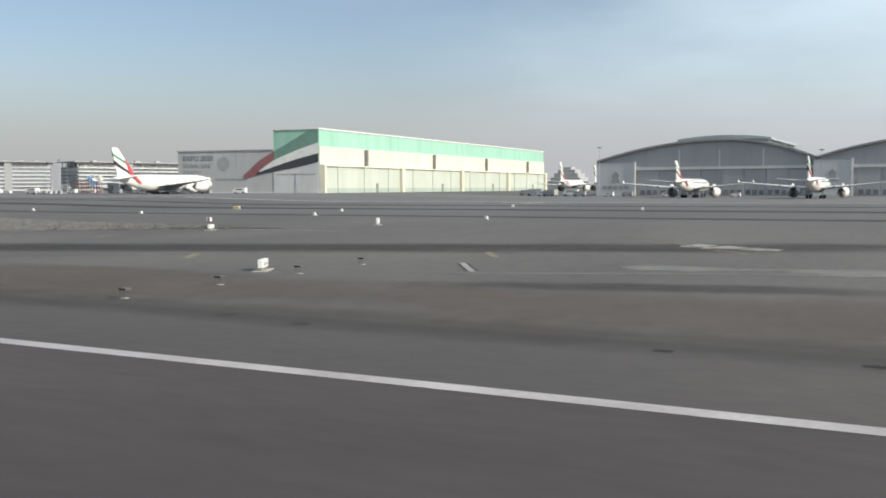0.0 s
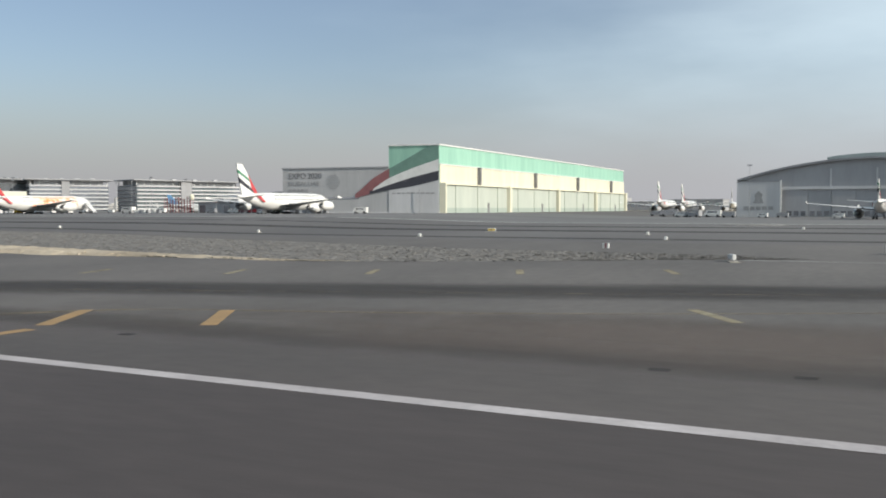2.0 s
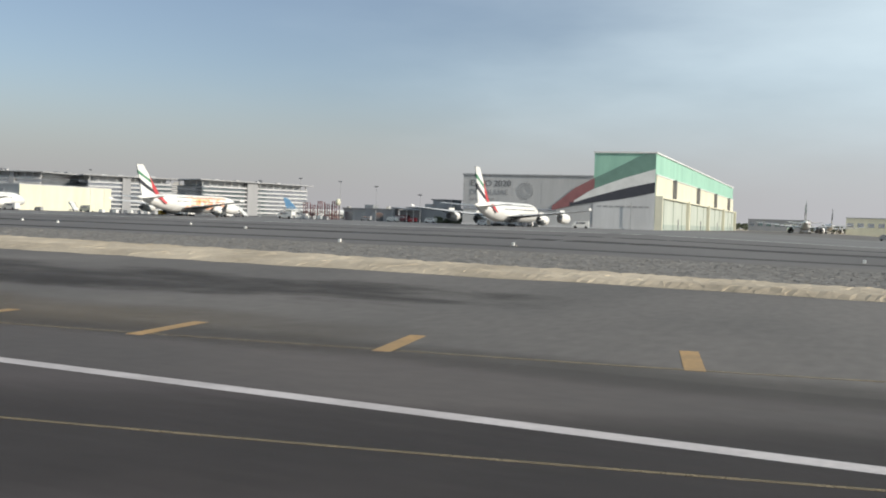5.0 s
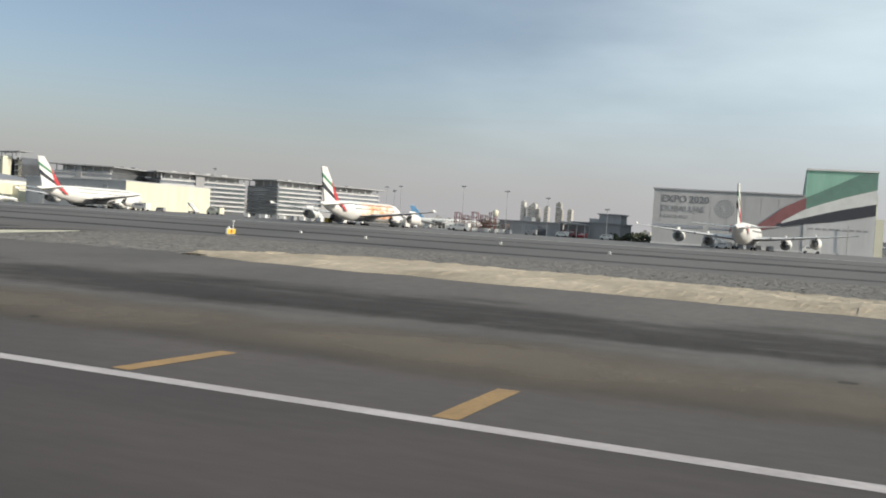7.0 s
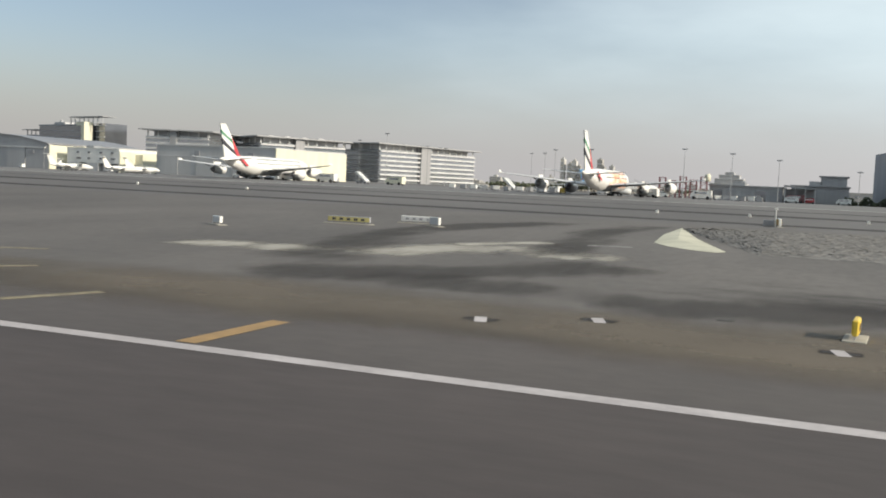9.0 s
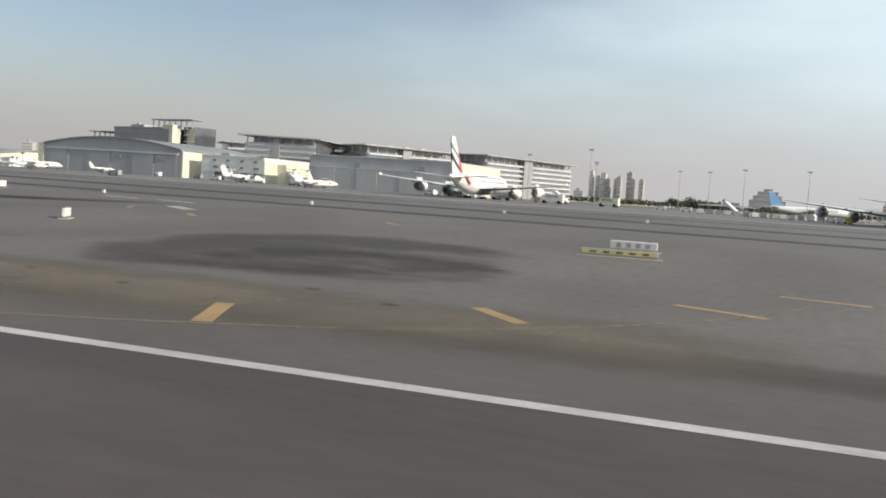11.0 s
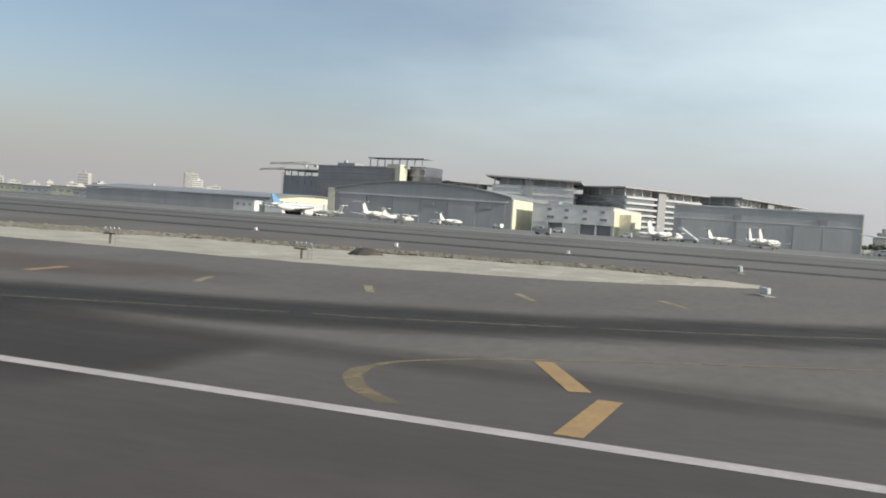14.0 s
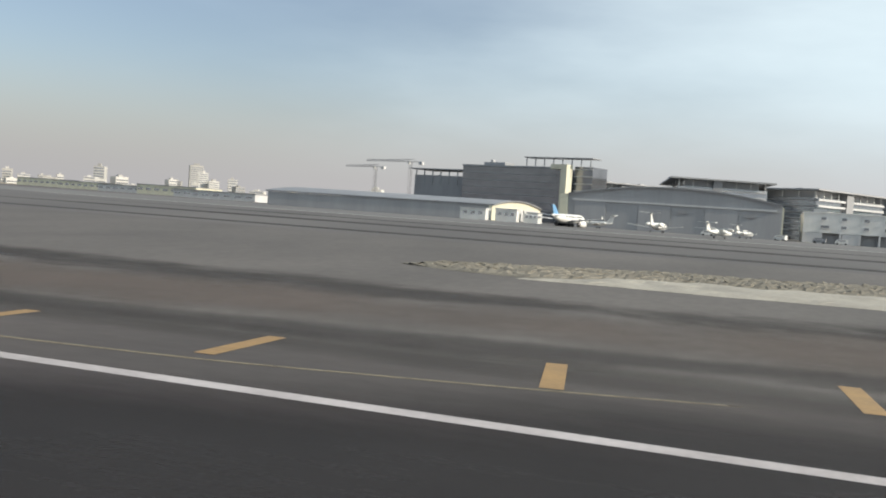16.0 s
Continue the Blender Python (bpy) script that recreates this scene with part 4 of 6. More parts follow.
for x, y, w, top in ((-925, 376, 11, 4.6), (-911, 380, 9, 5.0), (-900, 384, 6, 4.2)):
    h = thing("site_hut", x, y, "small white flat-roofed hut on the apron", "hut", "white huts")
    part("hut_wall", slab(0, w, 0, 7, -0.5, top), WHITE, h)
    part("hut_roof", slab(-0.3, w + 0.3, -0.3, 7.3, top, top + 0.3), PALE_CLAD, h)
    for k in range(3):
        part("hut_window", slab(w * (0.12 + 0.3 * k), w * (0.28 + 0.3 * k), -0.1, 0.05, top * 0.5, top * 0.75), GLASS, h)


def white_offices():
    x0, x1, y = -792, -757, 403
    g = gz(x0, y)
    h = thing("operations_building", x0, y, "white two-storey building with small dark windows and open bays", "building", z=g)
    w, d, z = x1 - x0, 72, 15.6 - g
    part("upper_wall", slab(0, w, 0, d, 4.2, z), WHITE, h, "off-white upper walls")
    part("coping", slab(-0.3, w + 0.3, -0.3, d, z, z + 0.4), WHITE, h)
    # sunward end coloured cream for the light on it
    part("end_wall", slab(w, w + 0.5, 0, d, 0, z - 1.2), CREAM, h, "end wall coloured sunlit cream")
    part("end_stair", slab(w + 0.5, w + 5.5, 12, 24, 0, z - 2.2), CREAM, h, "cream stair block")
    part("ground_floor_wall", slab(0, w, 2.5, d, -1, 4.2), DARK_CLAD, h)
    for i in range(6):
        q = i * w / 5 - (0.6 if i else 0)
        part("bay_post", slab(q, q + 0.8, 0, 2.5, -1, 4.2), PALE_CLAD, h)
    for q, r in ((0.5, 7.0), (14.5, 20.6)):
        part("bay_wall", slab(q, r, 0.1, 2.5, -1, 4.2), PALE_CLAD, h)
    for k, zz in enumerate((6.0, 9.2)):
        for q in (6.5, 14, 22, 29.5):
            wide = 3.0 if k == 0 and q in (6.5, 29.5) else 1.8
            win = part("window", slab(q, q + wide, -0.12, 0.1, zz, zz + 1.1), DARK_GLASS, h)
            part("sill", slab(q - 0.2, q + wide + 0.2, -0.35, -0.1, zz - 0.2, zz), WHITE, win)
    part("roof_unit", slab(4, 9, 10, 16, z, z + 1.8), STEEL, h)


white_offices()


def office_block(corner, turn, front, flank, top, floors, label, left_dark=True, canopy=5.0, overhang=4.0):
    """A glazed office block: white sun louvres by storey, a dark core and a wide flat canopy on posts."""
    g = gz(*corner)
    h = thing("office_block", *corner, label, "office building", "office blocks with canopies", turn=turn, z=g)
    z = top - g - canopy
    part("core", slab(0, front, 0, flank, -1, z), GLASS, h, "dark glazed storeys")
    step = z / floors
    for k in range(floors):
        z0 = k * step + step * 0.55
        part("louvre", slab(0.5, front * 0.40, -1.4, -0.05, z0, z0 + step * 0.34), PALE_CLAD, h, "pale sun louvre")
        part("louvre", slab(front * 0.50, front - 0.5, -1.4, -0.05, z0, z0 + step * 0.34), PALE_CLAD, h, "pale sun louvre")
        part("floor_edge", slab(-0.5, -0.03, 0.5, flank - 0.5, z0, z0 + step * 0.22), DARK_CLAD, h)
    part("stair_tower", slab(front * 0.40, front * 0.50, -2.0, 6, -1, z + canopy - 0.6), DARK_CLAD, h, "dark stair tower")
    part("top_floor", slab(4, front - 4, 4, flank - 4, z, z + canopy - 0.7), PALE_CLAD, h)
    part("canopy", prism([(-overhang, -overhang, z + canopy), (front + overhang, -overhang, z + canopy - 0.6), (front + overhang, flank + overhang, z + canopy - 0.6), (-overhang, flank + overhang, z + canopy)], (0, 0, -0.8)), GREY_CLAD, h, "wide flat roof canopy")
    n = max(5, int(front / 7))
    for i in range(n + 1):
        q = 1 + (front - 2) * i / n
        part("canopy_post", slab(q - 0.3, q + 0.3, 0.6, 1.2, z, z + canopy - 0.6), WHITE, h, "white canopy post")
    for i in range(5):
        q = 1 + (flank - 2) * i / 4
        part("canopy_post", slab(0.6, 1.2, q - 0.3, q + 0.3, z, z + canopy - 0.6), WHITE, h, "white canopy post")
    for i in range(4):
        q = front * (0.2 + 0.2 * i)
        part("roof_unit", slab(q, q + 4, flank * 0.4, flank * 0.4 + 4, z + canopy, z + canopy + 1.3), STEEL, h)
    return h


office_block((-856, 544), 10, 48, 100, 34.2, 7, "long dark office block under a wide flat canopy on posts")
office_block((-783, 575), 54, 66, 46, 33, 7, "office block with white sun louvres under a flat canopy")
office_block((-722, 640), 70, 108, 40, 33, 7, "office block with white sun louvres and dark stair tower")
office_block((-935, 690), 40, 70, 46, 36, 7, "far office block with louvres under a flat canopy")
office_block((-1010, 760), 40, 60, 46, 38, 7, "far office block with louvres under a flat canopy")


def dark_tower():
    a, b = (-995, 586), (-907, 558)
    length, turn = frame_of(a, b)
    g = 3.8
    h = thing("glass_headquarters", *a, "dark glass office tower with a cream stair block and roof pergola", "office building", turn=turn, z=g)
    z = 38 - g
    part("main_block", slab(0, length - 17, 0, 22, -1, z - 1.5), DARK_GLASS, h, "dark glass storeys")
    part("end_block", slab(length - 12, length, 2, 20, -1, z), DARK_GLASS, h, "dark glass storeys")
    part("cream_tower", prism([(length - 23, -0.6, z + 0.6), (length - 23, -0.6, z - 2.2), (length - 16, -0.6, z - 2.2), (length - 16, -0.6, -1), (length - 12, -0.6, -1), (length - 12, -0.6, z + 0.6)], (0, -7, 0)), CREAM, h, "cream stair tower")
    for k in range(8):
        zz = (k + 0.6) * z / 8
        part("floor_band", slab(0.2, length - 23.2, -0.3, 0, zz, zz + 0.5), DARK_CLAD, h)
        part("floor_band", slab(length - 11.9, length + 0.2, 1.7, 2, zz, zz + 0.5), PALE_CLAD, h)
    part("parapet", slab(-0.4, length - 23.2, -0.4, 22, z - 1.5, z - 0.6), DARK_CLAD, h)
    part("roof_plant", slab(12, 28, 6, 16, z - 1.5, z + 1.6), STEEL, h)
    part("roof_tank", tube((16, 10, z), (16, 10, z + 3.2), 1.4, n=12), STEEL, h)
    part("pergola", slab(length - 46, length + 1, -1, 10, z + 4.6, z + 5.1), DARK_CLAD, h, "dark flat pergola on posts")
    for i in range(8):
        q = length - 45 + i * 6.3
        part("pergola_post", slab(q, q + 0.5, 0, 0.5, z - 1.5, z + 4.6), STEEL, h)
    wing = part("side_wing", slab(-52, -6, 16, 40, -1, 26.5), DARK_CLAD, h, "lower dark wing")
    part("wing_canopy", slab(-56, -4, 14, 42, 30.4, 31.0), GREY_CLAD, h)
    for i in range(7):
        part("wing_post", slab(-51 + i * 7, -50.4 + i * 7, 15.6, 16.2, 20, 30.4), STEEL, wing)


dark_tower()


def van(x, y, turn, label, mat, size=1.0, kind="van"):
    h = thing("service_" + kind, x, y, label, kind, "apron vehicles", turn=turn)
    k = size
    part("body", prism([(-1 * k, -2.6 * k, 0.4 * k), (-1 * k, 2.6 * k, 0.4 * k), (-1 * k, 2.6 * k, 1.2 * k), (-1 * k, 1.7 * k, 2.2 * k), (-1 * k, -2.6 * k, 2.3 * k)], (2 * k, 0, 0)), mat, h)
    part("windscreen", prism([(-0.85 * k, 2.52 * k, 1.3 * k), (0.85 * k, 2.52 * k, 1.3 * k), (0.85 * k, 1.86 * k, 2.06 * k), (-0.85 * k, 1.86 * k, 2.06 * k)], (0, 0.06, 0.05)), GLASS, h)
    for s in (-1, 1):
        part("side_window", slab(s * 1.0 * k - 0.03, s * 1.0 * k + 0.03, -1.6 * k, 1.5 * k, 1.4 * k, 1.95 * k), GLASS, h)
        for q in (-1.7, 1.7):
            part("wheel", loft([ring((s * 0.95 * k - 0.13, q * k, 0.42 * k), 0.42 * k, "x", 12), ring((s * 0.95 * k + 0.13, q * k, 0.42 * k), 0.42 * k, "x", 12)]), BLACK, h)


def low_row():
    """The low workshops beyond the apron."""
    x0, y = -470, 430
    g = gz(x0, y)
    for i, (x, w, top, mat, txt) in enumerate(((-459, 30, 6.0, GREY_CLAD, "long low grey workshop with dark roller doors"), (-426, 23, 7.2, DARK_CLAD, "low dark grey workshop with an upper room"))):
        h = thing("workshop", x, y + 8 * (i % 2), txt, "building", "low workshops", z=g)
        part("wall_block", slab(0, w, 0, 24, -1, top), mat, h)
        part("roof", slab(-0.5, w + 0.5, -0.8, 24.5, top, top + 0.5), ROOF, h)
        n = int(w / 6)
        for k in range(n):
            q = 1 + k * w / n
            part("roller_door", slab(q, q + w / n - 1.6, -0.15, 0.1, -0.5, top - 1.6), DARK_CLAD if k % 3 else DARK_GLASS, h)
        part("roof_unit", slab(w * 0.3, w * 0.3 + 5, 6, 12, top + 0.5, top + 2.4), STEEL, h)
        if i == 1:
            part("upper_room", slab(w * 0.5, w - 1, 6, 18, top + 0.5, top + 4.4), GREY_CLAD, h)
            part("upper_roof", slab(w * 0.5 - 0.8, w - 0.2, 5.2, 19, top + 4.4, top + 4.9), ROOF, h)
    h = thing("canopy_shed", -428, y - 5, "open vehicle shelter with a grey roof on posts", "shelter", z=g)
    part("roof", prism([(-0.4, -0.5, 6.6), (12.4, -0.5, 5.9), (12.4, -0.5, 6.3), (-0.4, -0.5, 7.4)], (0, 9, 0)), ROOF, h)
    part("back_wall", slab(0, 12, 7.6, 8.2, -0.5, 5.8), GREY_CLAD, h)
    for q in (0, 4, 8, 11.8):
        part("post", slab(q, q + 0.3, 0, 0.3, -0.5, 6.0), PALE_CLAD, h, "pale post")
    van(-424, y - 2, 90, "red fire truck under an open shelter", MAROON, 1.5, "truck")
    van(-418.5, y - 1.6, 90, "red pick-up under an open shelter", RED, 1.0, "van")
    for i, x in enumerate((-480, -475.6, -471.2, -466.8, -462.4)):
        h = thing("red_frame", x, 424, "red steel lattice frame standing before the workshops", "frame", "red frames", z=gz(x, 424))
        top = (8.6, 7.4, 9.2, 8.0, 9.4)[i]
        for q in (0, 2.6):
            for r in (0, 2.2):
                part("post", slab(q, q + 0.32, r, r + 0.32, -0.2, top), MAROON, h)
        for k in range(4):
            z = 1.6 + k * (top - 1.8) / 3
            part("beam", slab(-0.1, 3.0, -0.05, 0.25, z, z + 0.25), MAROON, h)
            part("brace", tube((0.15, 0.1, z - 1.4), (2.75, 0.1, z), 0.09, n=5), MAROON, h)
    h = thing("storage_tank", -459.4, 425, "small cream tank on a steel stand", "tank", z=gz(-459, 425))
    part("tank", loft([ring((0, 0, z), r, "z", 14) for z, r in ((7.4, 0.7), (7.8, 1.3), (10.2, 1.3), (10.8, 0.6))]), CREAM, h, smooth=True)
    for q in (-0.9, 0.9):
        part("leg", tube((q, 0, -0.2), (q, 0, 7.8), 0.14, n=6), STEEL, h)
    h = thing("work_platform", -487, 423, "white steel work platform with rails", "platform", z=gz(-487, 423))
    part("deck", slab(-2.6, 3.6, -1, 1, 3.6, 3.9), WHITE, h)
    for q in (-2.4, -0.4, 1.6, 3.4):
        part("post", slab(q - 0.12, q + 0.12, -0.9, -0.66, -0.2, 6.0), WHITE, h)
    for z in (5.0, 6.0):
        part("rail", slab(-2.6, 3.6, -0.9, -0.75, z, z + 0.14), WHITE, h)
    part("base_rail", slab(-3.0, 9.0, -1.1, -0.8, 0.2, 0.5), WHITE, h)


low_row()


def shed(x, y, w, d, top, label, mat):
    h = thing("distant_building", x, y, label, "building", "distant buildings")
    part("wall_block", slab(0, w, 0, d, -1, top), mat, h)
    part("roof", slab(-0.4, w + 0.4, -0.4, d + 0.4, top, top + 0.6), ROOF, h)
    n = max(2, int(w / 8))
    for k in range(n):
        part("window", slab(1 + k * w / n, 1 + k * w / n + w / n * 0.6, -0.12, 0.1, top * 0.45, top * 0.7), GLASS, h)


for x, y, w, d, top in ((-330, 990, 56, 30, 11), (-239, 950, 52, 30, 15), (-160, 960, 60, 30, 13), (-420, 1010, 70, 30, 9)):
    shed(x, y, w, d, top, "plain flat-roofed building far behind the apron", GREY_CLAD if top < 12 else CREAM)


def apartment_cluster():
    """Slim pale blocks standing close together far behind the apron."""
    rnd = random.Random(21)
    for k in range(9):
        w, z = rnd.uniform(6, 9), rnd.uniform(40, 57)
        h = thing("apartment_block", -850 + k * 10.2, 1600 + rnd.uniform(-20, 20), "slim pale apartment block in a distant cluster", "building", "distant apartment cluster")
        part("wall_block", slab(0, w, 0, 12, -1, z), CITY, h)
        part("roof_house", slab(w * 0.3, w * 0.7, 3, 8, z, z + 2.5), CITY, h)
        for i in range(6):
            part("window_band", slab(0.8, w - 0.8, -0.2, 0, 3 + i * z / 6.4, 5 + i * z / 6.4), GLASS, h)


def terraced_hall(x, y):
    h = thing("terraced_hall", x, y, "grey terraced hall with a stepped roof", "building")
    for k, (w, z) in enumerate(((52, 19), (42, 26), (30, 32), (13, 36))):
        part("terrace", slab(22 - w / 2, 22 + w / 2, 3 * k, 40 - 3 * k, -1 if k == 0 else z - 8, z, 0.3), GREY_CLAD, h)
        part("terrace_edge", slab(21.6 - w / 2, 22.4 + w / 2, 3 * k - 0.4, 40.4 - 3 * k, z, z + 0.4), PALE_CLAD, h)
    part("spire", tube((22, 20, 35), (22, 20, 43), 0.4, 0.15), STEEL, h)


def apron_canopy(x, y, w):
    h = thing("apron_canopy", x, y, "long low white canopy on posts", "canopy", "low canopies")
    part("roof", prism([(0, 0, 4.2), (w / 2, 0, 5.0), (w, 0, 4.2), (w, 0, 3.8), (0, 0, 3.8)], (0, 9, 0)), WHITE, h)
    for k in range(6):
        part("post", slab(0.5 + k * (w - 1.3) / 5, 0.8 + k * (w - 1.3) / 5, 0.5, 0.8, -0.5, 3.9), STEEL, h)


def skyline():
    rnd = random.Random(5)
    for i in range(150):
        a = radians(-8 + 64 * (i + rnd.random()) / 150)
        r = rnd.uniform(2500, 3500)
        x, y = -600 - r * math.sin(a), r * math.cos(a)
        tall = rnd.random() ** 3
        w, d, z = rnd.uniform(12, 40), rnd.uniform(16, 40), (12 + 50 * tall) * (0.5 if a < radians(24) else 1.0)
        h = thing("city_block", x, y, "pale hazy apartment block on the skyline", "building", "skyline blocks", turn=math.degrees(a) + rnd.uniform(-20, 20))
        part("wall_block", slab(0, w, 0, d, -1, z), CITY, h)
        part("roof_house", slab(w * 0.3, w * 0.6, d * 0.2, d * 0.6, z, z + 3 + 4 * tall), CITY, h)
        for k in range(int(z / 7)):
            part("window_band", slab(1, w - 1, -0.3, 0, 3 + 7 * k, 6 + 7 * k), GLASS, h)


skyline()
apartment_cluster()
terraced_hall(-582, 1500)
apron_canopy(-569, 560, 31)
apron_canopy(-526, 590, 40)
for x, y, w, d, top in ((-1330, 700, 60, 40, 13), (-1420, 760, 50, 30, 10), (-1520, 820, 80, 40, 12), (-1250, 640, 44, 30, 9), (-1650, 900, 90, 40, 14), (-1180, 560, 50, 30, 8), (-1780, 860, 70, 40, 11), (-1950, 1000, 80, 40, 15)):
    shed(x, y, w, d, top * 0.62, "low pale flat-roofed shed beyond the apron", CREAM if w > 55 else PALE_CLAD)
for x, y, w, z in ((-3010, 3240, 52, 118), (-2985, 3260, 40, 92), (-2920, 3240, 40, 60)):
    h = thing("city_block", x, y, "tall pale hazy tower on the skyline", "building", "skyline blocks", turn=40)
    part("wall_block", slab(0, w, 0, 40, -1, z), CITY, h)
    part("roof_house", slab(w * 0.3, w * 0.7, 8, 30, z, z + 8), CITY, h)
    for k in range(int(z / 8)):
        part("window_band", slab(2, w - 2, -0.4, 0, 4 + 8 * k, 7 + 8 * k), GLASS, h)


# ---------------------------------------------------------------- aircraft
def airliner(x, y, length, span, radius, fin_top, engines, label, livery, turn=0, gear=2.6, group="parked airliners"):
    """A jet airliner, nose along its own +y, with its tail tip over the origin."""
    h = thing("airliner", x, y, label, "airplane", group, turn=turn)
    R, L = radius, length
    zc = gear + R * 1.05
    prof = [(-0.005, 0.05, 0.62), (0.03, 0.20, 0.55), (0.10, 0.48, 0.36), (0.20, 0.78, 0.16), (0.32, 1.0, 0.0), (0.60, 1.0, 0.0), (0.84, 1.0, 0.0), (0.91, 0.90, -0.04), (0.96, 0.66, -0.12), (0.99, 0.34, -0.22), (1.0, 0.08, -0.28)]
    sq = 1.12 if len(engines) == 4 else 1.0
    part("fuselage", loft([ring((0, f * L, zc + dz * R), r * R, n=20, squash=sq) for f, r, dz in prof]), WHITE, h, "white fuselage", smooth=True)
    belly = loft([ring((0, f * L, zc - 0.55 * R), r * R, n=12, squash=0.62) for f, r in ((0.36, 0.3), (0.42, 0.95), (0.60, 1.0), (0.66, 0.35))])
    part("belly_fairing", belly, PALE_CLAD, h, smooth=True)

    def foil(yl, yt, x0, z, t):
        m = yl * 0.65 + yt * 0.35
        return [(x0, yl, z), (x0, m, z + t), (x0, yt, z + t * 0.1), (x0, m, z - t * 0.6)]

    half = span / 2
    for s in (-1, 1):
        w = loft([foil(0.62 * L, 0.38 * L, s * R * 0.7, zc - 0.55 * R, R * 0.30), foil(0.50 * L, 0.36 * L, s * half * 0.38, zc - 0.30 * R, R * 0.18), foil(0.375 * L, 0.325 * L, s * half, zc + 0.35 * R, R * 0.05)])
        wing = part("wing", w, PALE_CLAD, h, "pale grey swept wing")
        tip = prism([(s * half, 0.375 * L, zc + 0.35 * R), (s * half, 0.325 * L, zc + 0.35 * R), (s * half, 0.318 * L, zc + 0.35 * R + 0.9), (s * half, 0.345 * L, zc + 0.35 * R + 0.9)], (s * 0.12, 0, 0))
        part("wingtip_fence", tip, WHITE, wing)
        for q in (0.25, 0.45, 0.65):
            yy = 0.40 * L - 0.045 * L * q
            part("flap_fairing", loft([ring((s * half * q, yy + 2.4, zc - 0.35 * R + 0.6 * R * q), 0.12, n=6), ring((s * half * q, yy, zc - 0.5 * R + 0.6 * R * q), 0.42, n=6), ring((s * half * q, yy - 2.6, zc - 0.38 * R + 0.6 * R * q), 0.08, n=6)]), GREY_PAINT, wing)
        part("tailplane", loft([foil(0.135 * L, 0.035 * L, s * R * 0.25, zc + 0.45 * R, R * 0.12), foil(0.035 * L, -0.005 * L, s * half * 0.38, zc + 0.75 * R, R * 0.04)]), WHITE, h, "white tailplane")
    fz = zc + 0.62 * R

    def fin_point(u, v):
        """u: from leading edge 0 to trailing edge 1; v: from root 0 to tip 1."""
        lead, trail = 0.215 * L + (0.045 - 0.215) * L * v, 0.04 * L + (-0.012 - 0.04) * L * v
        return lead + (trail - lead) * u, fz + (fin_top - fz) * v

    def slice_of_fin(name, quad, thick, mat, lab):
        pts = [fin_point(u, v) for u, v in quad]
        part(name, prism([(-thick / 2, p, q) for p, q in pts], (thick, 0, 0)), mat, fin, lab)

    fin = part("fin", prism([(-0.22, *fin_point(u, v)) for u, v in ((0, 0), (1, 0), (1, 1), (0.02, 1))], (0.44, 0, 0)), WHITE, h, "white tail fin")
    if livery in ("flag", "orange"):
        slice_of_fin("red_band", ((0.0, 0.0), (0.20, 0.0), (0.26, 0.22), (0.16, 0.44), (0.0, 0.66)), 0.54, RED, "red flag band")
        slice_of_fin("green_band", ((1.0, 0.82), (0.55, 0.69), (0.14, 0.56), (0.12, 0.42), (0.45, 0.57), (1.0, 0.71)), 0.56, FLAG_GREEN, "green flag band")
        slice_of_fin("black_band", ((1.0, 0.58), (0.62, 0.42), (0.26, 0.25), (0.20, 0.08), (0.58, 0.25), (1.0, 0.41)), 0.56, FLAG_BLACK, "black flag band")
        bm = bmesh.new()
        for s in (-1, 1):
            prism([(s * R * 0.72, 0.18 * L, zc + R * 0.78), (s * R * 0.74, 0.14 * L, zc + R * 0.72), (s * R * 0.96, 0.20 * L, zc - R * 0.1), (s * R * 0.96, 0.225 * L, zc - R * 0.1)], (s * 0.06, 0, 0), bm)
        part("red_sweep", bm, RED, h, "red band running down the rear fuselage")
    elif livery == "blue":
        slice_of_fin("blue_band", ((0.0, 0.1), (1, 0.1), (1, 0.98), (0.02, 0.98)), 0.54, BLUE, "blue painted fin")
    else:
        slice_of_fin("dark_band", ((0.0, 0.3), (1, 0.3), (1, 0.7), (0.02, 0.8)), 0.54, LETTER_PALE, "grey painted fin band")
    if livery == "orange":
        for s in (-1, 1):
            rows = []
            for f in (0.40, 0.50, 0.62, 0.74, 0.83):
                rows.append([(s * (R + 0.05) * math.cos(a), f * L, zc + (R * sq + 0.05) * math.sin(a)) for a in [radians(-40 + 11 * k) for k in range(10)]])
            bm = bmesh.new()
            vs = [[bm.verts.new(p) for p in r] for r in rows]
            for i in range(len(vs) - 1):
                for k in range(9):
                    bm.faces.new((vs[i][k], vs[i + 1][k], vs[i + 1][k + 1], vs[i][k + 1]))
            part("orange_panel", bm, ORANGE_PRINT, h, "orange painted fuselage side", smooth=True)
    for s in (-1, 1):
        bm = bmesh.new()
        for row in ((0.20, 0.62) if len(engines) == 4 else (0.28,)):
            q = R * math.cos(math.asin(row)) + 0.03
            for k in range(int(L * 0.52 / 1.1)):
                yy = 0.32 * L + k * 1.1
                box(bm, s * q - 0.03, s * q + 0.03, yy, yy + 0.5, zc + row * R * sq, zc + row * R * sq + 0.5)
        tagged(part("window_strip", bm, GLASS, h), kind="stuff")
    part("cockpit_window", loft([ring((0, 0.952 * L, zc + 0.14 * R), 0.56 * R, n=12, squash=0.55), ring((0, 0.972 * L, zc + 0.06 * R), 0.44 * R, n=12, squash=0.5)]), GLASS, h)
    er = R * (0.54 if len(engines) == 4 else 0.72)
    for ex in engines:
        ey = 0.62 * L - abs(ex) / half * 0.245 * L
